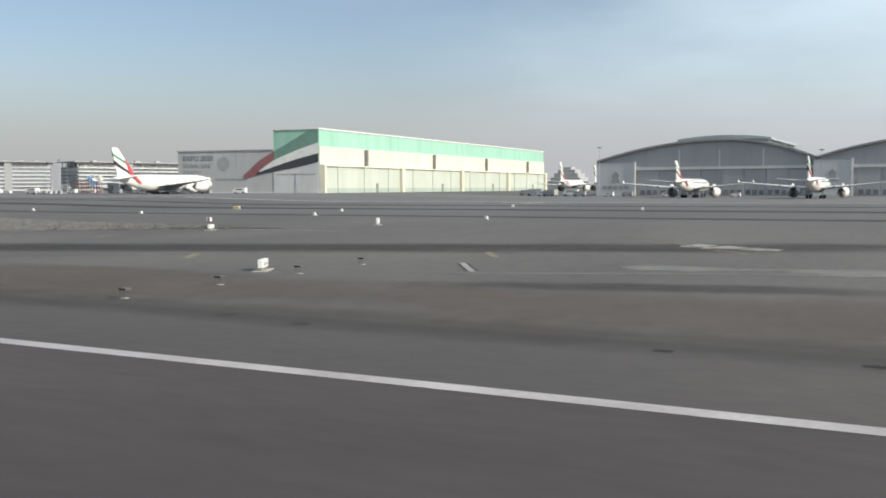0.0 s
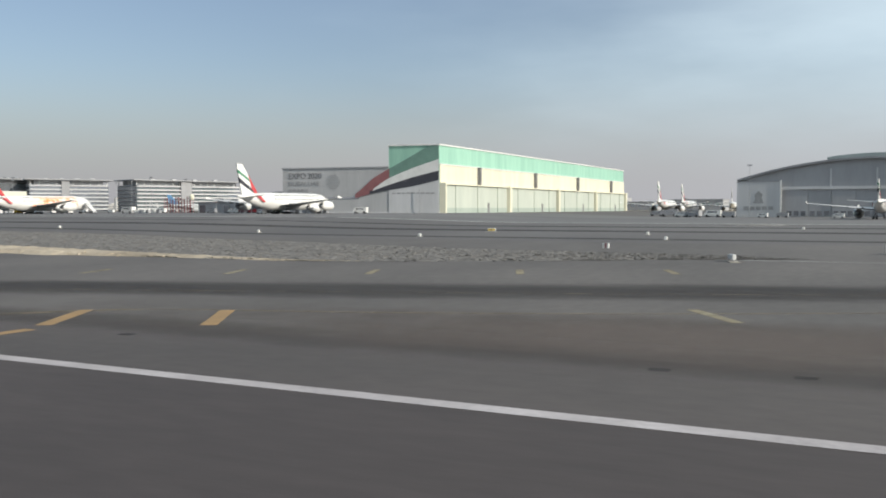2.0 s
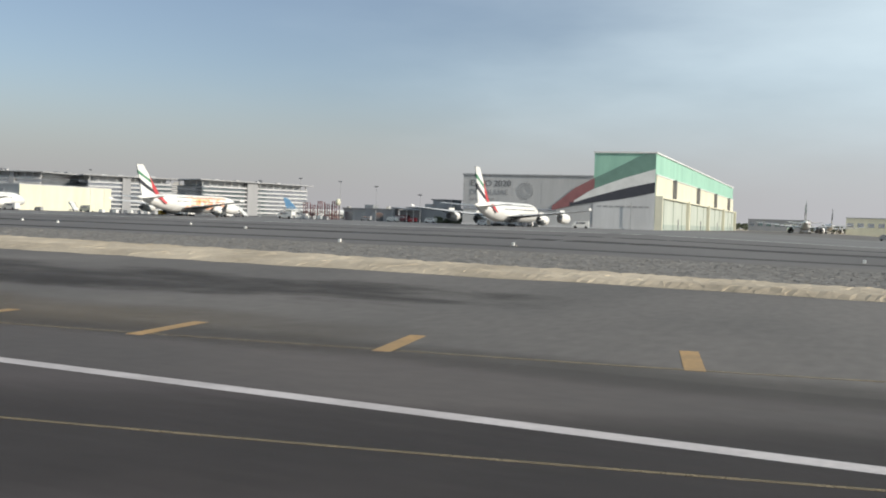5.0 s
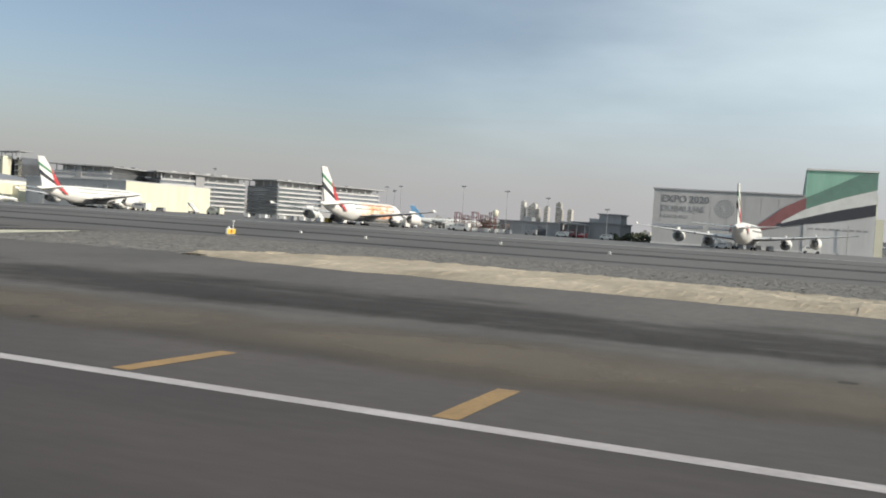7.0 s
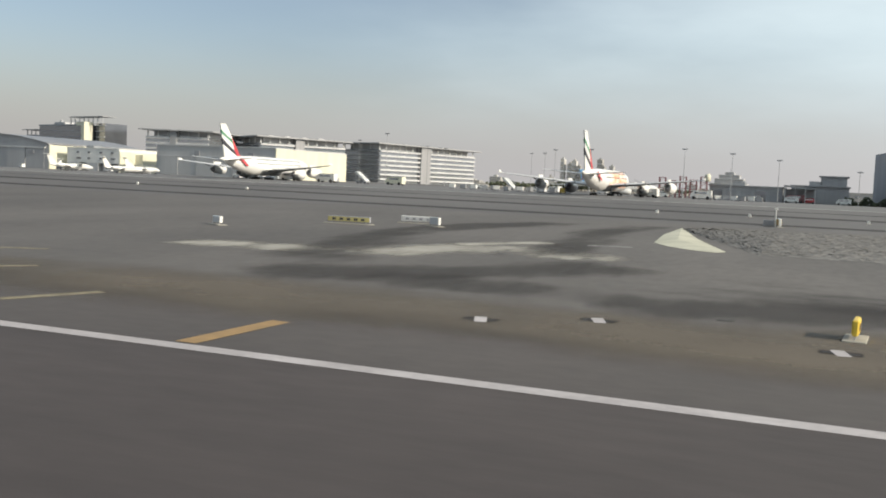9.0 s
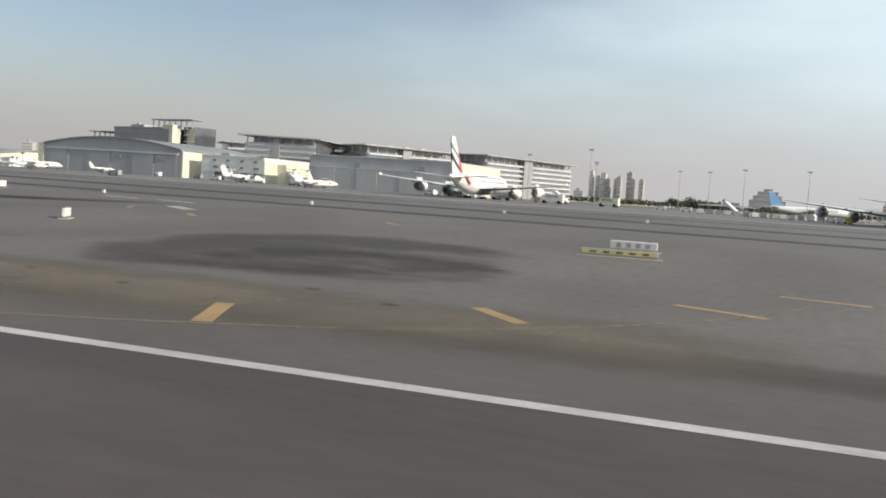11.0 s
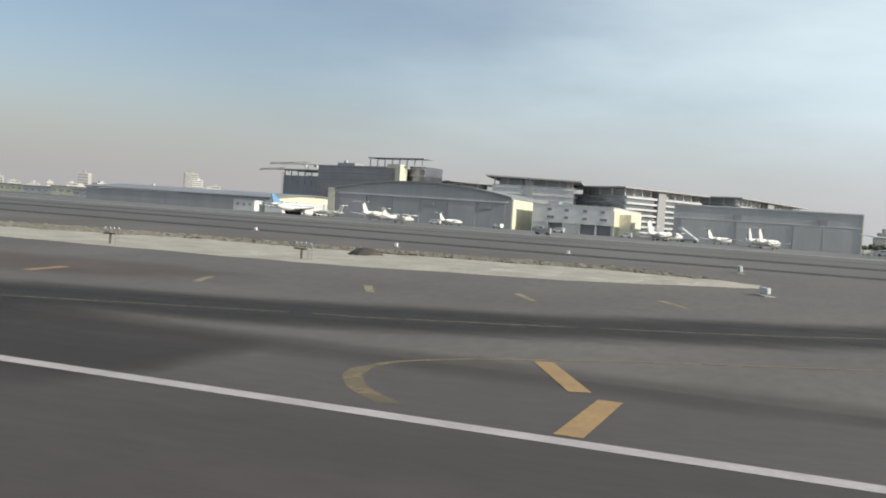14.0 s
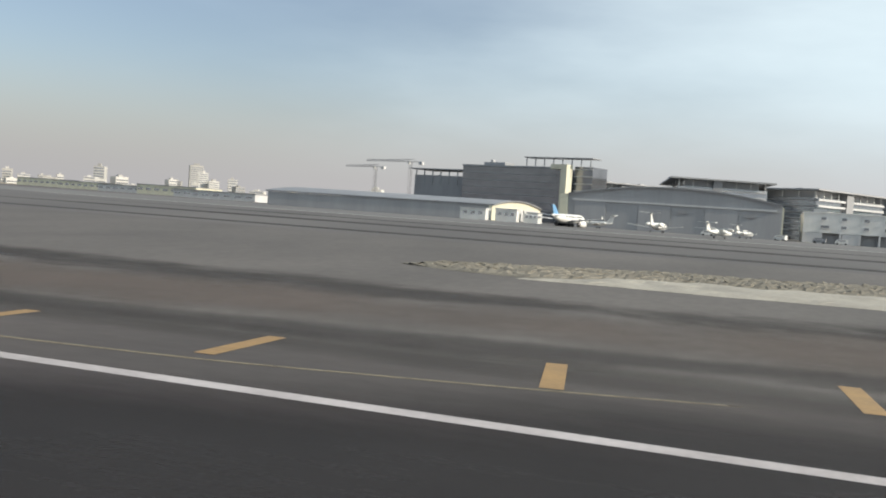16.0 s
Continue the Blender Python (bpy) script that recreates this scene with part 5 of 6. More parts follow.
        ez = zc - 0.55 * R + abs(ex) / half * 0.9 * R - er * 1.15
        nac = part("engine", loft([ring((ex, ey + q, ez), r * er, n=16) for q, r in ((2.6 * er, 0.92), (2.4 * er, 1.06), (1.0 * er, 1.12), (-0.6 * er, 0.95), (-1.5 * er, 0.62))], ends=False), WHITE, h, "white engine nacelle", smooth=True)
        part("fan", loft([ring((ex, ey + 2.15 * er, ez), 0.95 * er, n=16), ring((ex, ey + 2.1 * er, ez), 0.95 * er, n=16)]), BLACK, nac, "dark fan inside the intake")
        part("exhaust_cone", loft([ring((ex, ey - 0.5 * er, ez), 0.66 * er, n=12), ring((ex, ey - 1.6 * er, ez), 0.5 * er, n=12), ring((ex, ey - 2.6 * er, ez), 0.06 * er, n=12)]), GREY_PAINT, nac)
        part("pylon", slab(ex - 0.18, ex + 0.18, ey - 1.4 * er, ey + 1.4 * er, ez + er * 0.8, ez + er * 1.7), WHITE, nac)
    for gx, gy, n in ((0, 0.90 * L, 1), (-R * 0.9, 0.45 * L, 3), (R * 0.9, 0.45 * L, 3)):
        leg = part("gear_leg", tube((gx, gy, 0.7), (gx, gy, zc - R * 0.6), 0.22, n=8), STEEL, h)
        for k in range(n):
            for s in (-1, 1):
                wy = gy + (k - (n - 1) / 2) * 1.5
                part("wheel", loft([ring((gx + s * 0.35, wy, 0.62), 0.62, "x", 14), ring((gx + s * 0.85, wy, 0.62), 0.62, "x", 14)]), BLACK, leg)
    return h


BIG = dict(length=66, span=72, radius=3.45, fin_top=21.4, engines=(-23.2, -13.3, 13.3, 23.2), gear=2.2)
TWIN = dict(length=54, span=52, radius=2.6, fin_top=14.6, engines=(-8.6, 8.6), gear=2.4)
airliner(-338.6, 321, label="white four-engined airliner with flag bands on its fin", livery="flag", **{**BIG, "span": 73, "fin_top": 21.7})
airliner(-484.8, 307.3, label="white four-engined airliner with orange painted sides", livery="orange", **BIG)
airliner(-628.8, 311.5, label="white four-engined airliner with flag bands on its fin", livery="flag", **BIG)
airliner(-93.5, 371, label="white twin-engined airliner parked before a grey hangar", livery="flag", **TWIN)
airliner(-42.5, 347, label="white twin-engined airliner parked on the apron", livery="flag", **TWIN)
FAR = dict(length=62, span=62, radius=3.0, fin_top=21.5, engines=(-10.0, 10.0), group="distant airliners")
airliner(-251.8, 664, label="distant white airliner with a striped fin behind a hangar", livery="flag", turn=4, **FAR)
airliner(-260.4, 766, label="distant white airliner with a striped fin behind a hangar", livery="flag", turn=4, **FAR)
airliner(-248, 900, label="far white airliner with a dark-striped fin", livery="plain", turn=8, **FAR)
airliner(-874.5, 324, length=30, span=29, radius=1.6, fin_top=7.6, engines=(-4.5, 4.5), gear=1.3, label="white twin-engined airliner with a blue fin", livery="blue", turn=-10)
airliner(-529, 478, length=40, span=36, radius=1.9, fin_top=12, engines=(-5.6, 5.6), gear=1.7, label="small white airliner with a blue fin on a far stand", livery="blue", turn=-70)


def business_jet(x, y, length, label, turn, top=None):
    """A small jet with a T-tail and engines on the rear fuselage; tail over the origin, nose along +y."""
    h = thing("business_jet", x, y, label, "airplane", "parked business jets", turn=turn)
    L = length * 1.15
    R = L * 0.060
    zc = R + 0.9
    prof = [(0, 0.08, 0.5), (0.10, 0.45, 0.35), (0.25, 0.85, 0.1), (0.40, 1, 0), (0.78, 1, 0), (0.88, 0.82, -0.08), (0.96, 0.45, -0.25), (1.0, 0.06, -0.4)]
    part("fuselage", loft([ring((0, f * L, zc + d * R), r * R, n=14) for f, r, d in prof]), WHITE, h, "white fuselage", smooth=True)
    ft = top or L * 0.36
    part("fin", prism([(-0.12, 0.20 * L, zc + 0.5 * R), (-0.12, 0.03 * L, zc + 0.5 * R), (-0.12, -0.05 * L, ft), (-0.12, 0.04 * L, ft)], (0.24, 0, 0)), WHITE, h, "white fin")
    for s in (-1, 1):
        part("tailplane", prism([(0, 0.05 * L, ft - 0.1), (0, -0.05 * L, ft - 0.1), (s * L * 0.16, -0.09 * L, ft + 0.1), (s * L * 0.16, -0.05 * L, ft + 0.1)], (0, 0, 0.15)), WHITE, h)
        part("wing", prism([(s * R * 0.5, 0.52 * L, zc - 0.6 * R), (s * R * 0.5, 0.32 * L, zc - 0.6 * R), (s * L * 0.45, 0.26 * L, zc + 0.2 * R), (s * L * 0.45, 0.31 * L, zc + 0.2 * R)], (0, 0, 0.2)), WHITE, h, "white wing")
        nac = part("engine", loft([ring((s * R * 1.75, f * L, zc + 0.45 * R), r * R, n=12) for f, r in ((0.34, 0.5), (0.30, 0.58), (0.20, 0.5), (0.15, 0.32))]), WHITE, h, smooth=True)
        part("intake", loft([ring((s * R * 1.75, 0.342 * L, zc + 0.45 * R), 0.42 * R, n=12), ring((s * R * 1.75, 0.343 * L, zc + 0.45 * R), 0.42 * R, n=12)]), BLACK, nac)
        bm = bmesh.new()
        for k in range(7):
            yy = (0.46 + 0.05 * k) * L
            box(bm, s * R * 0.97 - 0.02, s * R * 0.97 + 0.03, yy, yy + 0.4, zc + 0.2 * R, zc + 0.5 * R)
        tagged(part("window_strip", bm, GLASS, h), kind="stuff")
    part("windscreen", loft([ring((0, 0.885 * L, zc + 0.32 * R), 0.62 * R, n=10, squash=0.5), ring((0, 0.925 * L, zc + 0.10 * R), 0.5 * R, n=10, squash=0.45)]), GLASS, h)
    for gx, gy in ((0, 0.86), (-0.1 * L, 0.4), (0.1 * L, 0.4)):
        leg = part("gear_leg", tube((gx, gy * L, 0.3), (gx, gy * L, zc), 0.08, n=6), STEEL, h)
        part("wheel", loft([ring((gx - 0.12, gy * L, 0.32), 0.32, "x", 10), ring((gx + 0.12, gy * L, 0.32), 0.32, "x", 10)]), BLACK, leg)
    return h


business_jet(-843, 340, 19, "white business jet on the apron", -8, 6.8)
business_jet(-814.5, 350, 11, "small white business jet on the apron", -25)
business_jet(-695, 322, 16, "white T-tailed business jet on the apron", -20)
business_jet(-699, 340, 16, "white T-tailed business jet on the apron", -15)
business_jet(-731, 328, 17, "white T-tailed business jet on the apron", -30)
business_jet(-714, 360, 13, "small white jet before a hangar", -30)
business_jet(-858, 352, 12, "small white business jet on the apron", 80)


def propeller_plane(x, y, turn):
    h = thing("propeller_plane", x, y, "small white high-tailed propeller plane", "airplane", "parked light aircraft", turn=turn)
    part("fuselage", loft([ring((0, q, 1.9 + d), r, n=12) for q, r, d in ((0, 0.15, 0.5), (3, 0.6, 0.2), (6, 1.0, 0), (11, 1.0, 0), (13.4, 0.6, -0.2), (14.4, 0.1, -0.3))]), WHITE, h, smooth=True)
    part("fin", prism([(-0.1, 2.6, 2.4), (-0.1, 0.2, 2.4), (-0.1, -0.4, 5.2), (-0.1, 0.9, 5.2)], (0.2, 0, 0)), WHITE, h)
    part("wing", slab(-9, 9, 6.6, 8.8, 3.0, 3.25), WHITE, h)
    part("tailplane", slab(-3.2, 3.2, -0.2, 1.2, 4.9, 5.05), WHITE, h)
    for s in (-1, 1):
        nac = part("engine", loft([ring((s * 3.2, q, 2.9), r, n=10) for q, r in ((6.4, 0.2), (7.6, 0.5), (9.6, 0.5), (10.4, 0.25))]), WHITE, h)
        for k in range(4):
            a = math.pi / 2 * k + 0.4
            part("blade", tube((s * 3.2, 10.45, 2.9), (s * 3.2 + 1.5 * math.cos(a), 10.45, 2.9 + 1.5 * math.sin(a)), 0.09, 0.05, n=5), BLACK, nac)
        leg = part("gear_leg", tube((s * 2, 7.4, 0.3), (s * 1, 7.4, 1.4), 0.08, n=6), STEEL, h)
        part("wheel", loft([ring((s * 2 - 0.12, 7.4, 0.35), 0.35, "x", 10), ring((s * 2 + 0.12, 7.4, 0.35), 0.35, "x", 10)]), BLACK, leg)
    part("nose_leg", tube((0, 12.6, 0.1), (0, 12.6, 1.4), 0.08, n=6), STEEL, h)


propeller_plane(-822, 312, -30)
propeller_plane(-731.5, 334, -20)


def helicopter(x, y, turn):
    h = thing("helicopter", x, y, "small white parked helicopter with drooping rotor", "helicopter", turn=turn)
    part("cabin", loft([ring((0, q, 1.9), r, n=12, squash=1.1) for q, r in ((0, 0.5), (1.2, 1.1), (3.4, 1.2), (4.8, 0.8), (5.4, 0.2))]), WHITE, h, smooth=True)
    part("tail_boom", tube((0, 0.4, 2.2), (0, -6.6, 2.6), 0.42, 0.16), WHITE, h)
    part("fin", prism([(-0.08, -6.0, 2.4), (-0.08, -7.0, 2.4), (-0.08, -7.6, 4.2), (-0.08, -6.9, 4.2)], (0.16, 0, 0)), WHITE, h)
    part("mast", tube((0, 2.2, 3), (0, 2.2, 4.0), 0.16), STEEL, h)
    for k in range(4):
        a = math.pi / 2 * k + 0.5
        part("rotor_blade", tube((0, 2.2, 4.0), (5.6 * math.cos(a), 2.2 + 5.6 * math.sin(a), 3.7), 0.14, 0.10, n=5), GREY_PAINT, h)
    for s in (-1, 1):
        part("skid", tube((s * 1.1, -0.2, 0.1), (s * 1.1, 4.6, 0.1), 0.09, n=6), STEEL, h)
        for q in (0.8, 3.4):
            part("strut", tube((s * 1.1, q, 0.1), (s * 0.6, q, 1.2), 0.06, n=6), STEEL, h)
    part("windscreen", loft([ring((0, 4.3, 2.1), 0.95, n=10), ring((0, 5.0, 1.9), 0.6, n=10)]), GLASS, h)


helicopter(-696, 348, -30)


# ---------------------------------------------------------------- vehicles and ground equipment
def stairs_truck(x, y, turn):
    h = thing("passenger_steps", x, y, "white mobile passenger steps on wheels", "steps", "apron vehicles", turn=turn)
    part("chassis", slab(-1.2, 1.2, -3.4, 3.4, 0.5, 1.1), GREY_PAINT, h)
    part("stair_side", prism([(-1.2, -3.4, 1.1), (-1.2, 3.0, 5.4), (-1.2, 4.2, 5.4), (-1.2, 4.2, 4.9), (-1.2, -2.2, 1.1)], (2.4, 0, 0)), WHITE, h)
    for s in (-1, 1):
        part("rail", tube((s * 1.15, -3.2, 2.2), (s * 1.15, 3.2, 6.5), 0.06, n=5), STEEL, h)
        part("leg", tube((s * 1.1, 3.4, 1.0), (s * 1.1, 3.6, 5.0), 0.1, n=6), STEEL, h)
        for q in (-2.4, 2.4):
            part("wheel", loft([ring((s * 1.0 - 0.13, q, 0.45), 0.45, "x", 12), ring((s * 1.0 + 0.13, q, 0.45), 0.45, "x", 12)]), BLACK, h)


rnd = random.Random(11)
for x, y, turn, txt, mat, size, kind in (
        (-345, 345, 70, "white service van under an airliner", WHITE, 1.0, "van"), (-330, 350, 20, "grey tug under an airliner", GREY_PAINT, 0.8, "tug"), (-318, 385, 100, "white apron truck under an airliner", WHITE, 1.3, "truck"),
        (-470, 345, 80, "white apron truck beside an airliner", WHITE, 1.4, "truck"), (-500, 340, 10, "yellow tug beside an airliner", YELLOW, 0.9, "tug"), (-512, 372, 60, "white service van on the apron", WHITE, 1.1, "van"), (-455, 372, 90, "white tank truck on the apron", WHITE, 1.5, "truck"),
        (-640, 350, 80, "white service van beside an airliner", WHITE, 1.1, "van"), (-622, 352, 95, "white apron truck beside an airliner", WHITE, 1.5, "truck"), (-612, 372, 90, "dark tug under an airliner", DARK_CLAD, 0.9, "tug"), (-600, 344, 90, "white apron bus beside an airliner", WHITE, 1.6, "bus"), (-586, 380, 85, "pale yellow truck on the apron", CREAM, 1.6, "truck"),
        (-655, 362, 70, "white service van on the apron", WHITE, 1.0, "van"), (-748, 385, 90, "white van parked before a building", WHITE, 0.9, "van"), (-778, 395, 90, "white van parked before a building", WHITE, 0.9, "van"), (-786, 392, 80, "grey van parked before a building", GREY_PAINT, 0.9, "van"),
        (-800, 380, 60, "white van on the apron", WHITE, 0.9, "van"), (-826, 375, 90, "white van on the apron", WHITE, 0.9, "van"), (-760, 300, 88, "dark tug towing along the apron edge", DARK_CLAD, 1.0, "tug"), (-735, 396, 90, "white van beside a hangar", WHITE, 0.9, "van"), (-80, 420, 90, "white service van by a hangar", WHITE, 0.8, "van"), (-112, 430, 90, "white apron truck by a hangar", WHITE, 0.9, "truck"), (-172, 470, 90, "white truck beside a hangar wing", WHITE, 1.5, "truck"), (-186, 466, 80, "white van beside a hangar wing", WHITE, 1.2, "van"), (-161, 452, 90, "dark tug before a hangar wing", DARK_CLAD, 1.2, "tug"), (-178, 456, 70, "dark grey truck beside a hangar wing", DARK_CLAD, 1.5, "truck"),
        (-194, 474, 95, "grey truck beside a hangar wing", GREY_PAINT, 1.6, "truck"), (-203, 484, 90, "dark tug on the apron", DARK_CLAD, 1.3, "tug"), (-146, 452, 85, "white van before a hangar wing", WHITE, 0.9, "van"), (-138, 456, 90, "dark tug by a hangar", DARK_CLAD, 1.0, "tug"),
        (-560, 420, 90, "white apron truck on a far stand", WHITE, 0.85, "truck"), (-540, 440, 90, "white apron bus on a far stand", WHITE, 0.85, "bus"), (-575, 450, 90, "white apron bus on a far stand", WHITE, 0.85, "bus"), (-515, 470, 90, "white apron truck on a far stand", WHITE, 0.85, "truck"), (-480, 480, 90, "white apron truck on a far stand", WHITE, 0.85, "truck"), (-440, 420, 90, "grey pick-up by the workshops", GREY_PAINT, 1.1, "van"), (-425, 420, 90, "white pick-up by the workshops", WHITE, 1.1, "van"), (-405, 422, 90, "white van by the workshops", WHITE, 1.1, "van"), (-478, 420, 90, "white van by the workshops", WHITE, 1.2, "van")):
    van(x, y, turn, txt, mat, size, kind)
for x, y, turn in ((-646, 372, 90), (-476, 366, 80), (-350, 372, 90), (-608, 392, 70), (-540, 400, 60), (-722, 372, 80)):
    stairs_truck(x, y, turn)


def container(x, y, turn, label, mat):
    h = thing("freight_container", x, y, label, "container", "freight containers", turn=turn)
    part("dolly", slab(-1.0, 1.0, -1.2, 1.2, 0.2, 0.38), GREY_PAINT, h)
    part("shell", prism([(-0.9, -1.1, 0.38), (0.9, -1.1, 0.38), (0.9, -1.1, 1.4), (0.5, -1.1, 1.8), (-0.9, -1.1, 1.8)], (0, 2.2, 0)), mat, h, "pale container shell")
    for s in (-1, 1):
        for q in (-0.8, 0.8):
            part("wheel", loft([ring((s * 0.8 - 0.08, q, 0.18), 0.18, "x", 8), ring((s * 0.8 + 0.08, q, 0.18), 0.18, "x", 8)]), BLACK, h)


for k in range(16):
    container(-548 + 3.1 * k, 352 + 3 * (k % 3) + rnd.uniform(-1, 1), rnd.uniform(70, 110), "pale freight container on a dolly", STEEL if k % 3 else WHITE)
for k in range(8):
    container(-455 + 3.0 * k, 372 + rnd.uniform(-1, 1), rnd.uniform(70, 110), "pale freight container on a dolly", STEEL if k % 2 else WHITE)
for k in range(7):
    container(-357 + 3.4 * k, 384 + rnd.uniform(-1, 1), rnd.uniform(70, 110), "pale freight container on a dolly", PALE_CLAD if k % 2 else STEEL)
for k in range(7):
    container(-660 + 3.4 * k, 380 + rnd.uniform(-1, 1), rnd.uniform(70, 110), "pale freight container on a dolly", PALE_CLAD if k % 2 else WHITE)


def light_mast(x, y, top, label="tall steel floodlight mast"):
    h = thing("light_mast", x, y, label, "light mast", "floodlight masts")
    part("pole", tube((0, 0, -0.3), (0, 0, top), 0.16, 0.08), STEEL, h)
    part("head_frame", slab(-1.1, 1.1, -0.2, 0.2, top, top + 0.2), STEEL, h)
    for k in range(4):
        part("floodlight", slab(-1.05 + 0.55 * k, -0.65 + 0.55 * k, -0.35, 0.05, top - 0.35, top), GREY_PAINT, h)


for x, y, top in ((-48, 438, 20), (-152.6, 457, 24), (-637, 444, 22), (-597, 393, 23), (-610, 470, 21), (-620, 520, 22), (-466, 400, 20), (-448, 408, 19), (-430, 412, 17), (-512, 430, 20), (-540, 470, 21), (-400, 400, 13), (-560, 520, 21), (-580, 560, 22), (-1030, 640, 28)):
    light_mast(x, y, top)


def tower_crane(x, y, top, jib, turn):
    h = thing("tower_crane", x, y, "tower crane on a building site", "crane", "tower cranes", turn=turn)
    bm = bmesh.new()
    for cx, cy in ((-1, -1), (1, -1), (1, 1), (-1, 1)):
        tube((cx, cy, -0.5), (cx, cy, top), 0.22, n=4, bm=bm)
    for k in range(int(top / 3)):
        s = 1 if k % 2 else -1
        tube((-s, -1, 3 * k), (s, -1, 3 * k + 3), 0.14, n=4, bm=bm)
        tube((-1, s, 3 * k), (-1, -s, 3 * k + 3), 0.14, n=4, bm=bm)
    part("mast", bm, GREY_PAINT, h)
    bm = bmesh.new()
    for q in (-0.8, 0.8):
        tube((-14, q, top), (jib, q, top), 0.2, n=4, bm=bm)
    tube((-4, 0, top + 2), (jib, 0, top + 1), 0.2, n=4, bm=bm)
    for k in range(int(jib / 3)):
        tube((3 * k, -0.8, top), (3 * k + 1.5, 0, top + 1.4), 0.12, n=4, bm=bm)
        tube((3 * k + 1.5, 0, top + 1.4), (3 * k + 3, 0.8, top), 0.12, n=4, bm=bm)
    part("jib", bm, GREY_PAINT, h)
    part("counterweight", slab(-14, -10, -1.4, 1.4, top - 2.4, top), PALE_CLAD, h)
    part("cab", slab(0.8, 2.8, -1, 1, top - 2.4, top - 0.2), WHITE, h)


tower_crane(-1160, 824, 40, 48, 150)
tower_crane(-1102, 765, 43, 52, 160)


# ---------------------------------------------------------------- signs, lights, markers
def taxi_sign(x, y, turn, w, z, panel, label, marks=0, mark_mat=FLAG_BLACK, shell=WHITE, half=0.2):
    """A boxed airfield sign on short legs over a concrete pad."""
    h = thing("taxiway_sign", x, y, label, "sign", "airfield signs", turn=turn)
    part("concrete_pad", slab(-w / 2 - 0.4, w / 2 + 0.4, -half - 0.35, half + 0.35, -0.1, 0.06, 0.02), PALE_SAND, h)
    box_ = part("sign_box", slab(-w / 2, w / 2, -half, half, 0.22, z, 0.05), shell, h)
    for s in (-1, 1):
        part("face", slab(-w / 2 + 0.09, w / 2 - 0.09, s * half - 0.015, s * half + 0.015, 0.30, z - 0.09), panel, box_)
        for k in range(marks):
            q = -w / 2 + w * (k + 0.7) / (marks + 0.9)
            part("mark_bar", slab(q, q + w / (marks + 1.5) * 0.55, s * (half + 0.02) - 0.012, s * (half + 0.02) + 0.012, 0.42, z - 0.22), mark_mat, box_)
    for q in (-w * 0.4, 0, w * 0.4):
        part("leg", tube((q, 0, 0), (q, 0, 0.26), 0.05, n=6), STEEL, h)
    return h


taxi_sign(-44.1, 56.5, 117, 2.0, 0.85, WHITE, "white airfield sign box in three panels on a pad", 2, GREY_PAINT)


def marker_post(x, y):
    """A low rounded box marker on a square pad."""
    h = thing("marker_post", x, y, "low cream-yellow rounded box marker on a concrete pad", "marker")
    part("concrete_pad", slab(-0.7, 0.7, -0.6, 0.6, -0.1, 0.06, 0.02), PALE_SAND, h)
    part("housing", slab(-0.22, 0.18, -0.26, 0.26, 0.05, 0.80, 0.09), MARKER_YELLOW, h, smooth=True)
    # thin dark sheet over one end of the housing
    part("side_dark_face", slab(0.18, 0.21, -0.22, 0.22, 0.12, 0.74, 0.01), BROWN_STEEL, h, "dark face on one end")
    for q in (-0.12, 0.0, 0.12):
        part("mark_bar", slab(q - 0.03, q + 0.03, -0.275, -0.255, 0.2, 0.66), WHITE, h)


marker_post(-366.2, 44.2)
taxi_sign(-406.4, 43.9, 86, 1.7, 0.9, YELLOW, "small yellow airfield sign with dark characters on a pad", 3, BROWN_STEEL, YELLOW, 0.13)
taxi_sign(-567.4, 43.6, 92, 0.95, 0.9, WHITE, "white airfield sign with a yellow face on a pad", 1, YELLOW)
taxi_sign(-589, 82.8, 120, 2.6, 1.15, WHITE, "white-edged airfield sign with a shaded pale back", 0, GREY_PAINT)
taxi_sign(-627.4, 61.6, 114, 2.4, 1.05, WHITE, "white-framed airfield sign with a shaded pale back", 0, GREY_PAINT)
taxi_sign(-685, 101.4, 115, 2.0, 0.85, WHITE, "small white-edged airfield sign box", 0, GREY_PAINT)
taxi_sign(-656, 141, 105, 2.2, 1.3, WHITE, "white-edged airfield sign with a shaded pale back")
taxi_sign(-690, 145, 105, 1.8, 1.1, WHITE, "white airfield sign beside the taxiway", 1)
taxi_sign(-531.5, 95.2, 8, 7.6, 0.8, OLIVE_SIGN, "long dark and yellow direction sign", 5, FLAG_BLACK, GREY_PAINT)
taxi_sign(-532, 107, 4, 5.2, 1.1, PALE_CLAD, "long pale direction sign", 4, GREY_PAINT)
taxi_sign(-461, 101, 6, 5.4, 0.9, OLIVE_SIGN, "long yellow direction sign in panels", 5, FLAG_BLACK, GREY_PAINT)
taxi_sign(-456, 110, 6, 4.4, 0.9, PALE_CLAD, "long pale grey direction sign", 4, GREY_PAINT)
taxi_sign(-452, 106, 150, 1.8, 1.1, PALE_CLAD, "white-edged airfield sign with a pale face")
taxi_sign(-469, 86, 150, 1.8, 0.95, PALE_CLAD, "white-edged airfield sign with a pale face")
taxi_sign(-77, 126, 115, 1.6, 1.1, WHITE, "white-edged airfield sign on short legs")
taxi_sign(-91.1, 104.5, 115, 2.0, 0.8, WHITE, "low white-edged airfield sign box")
taxi_sign(-415.6, 157, 98, 3.4, 1.3, YELLOW, "yellow and red sign on gravel", 1, RED)
taxi_sign(-160.2, 192.9, 8, 1.8, 0.8, YELLOW, "small yellow sign by the taxiway", 1)


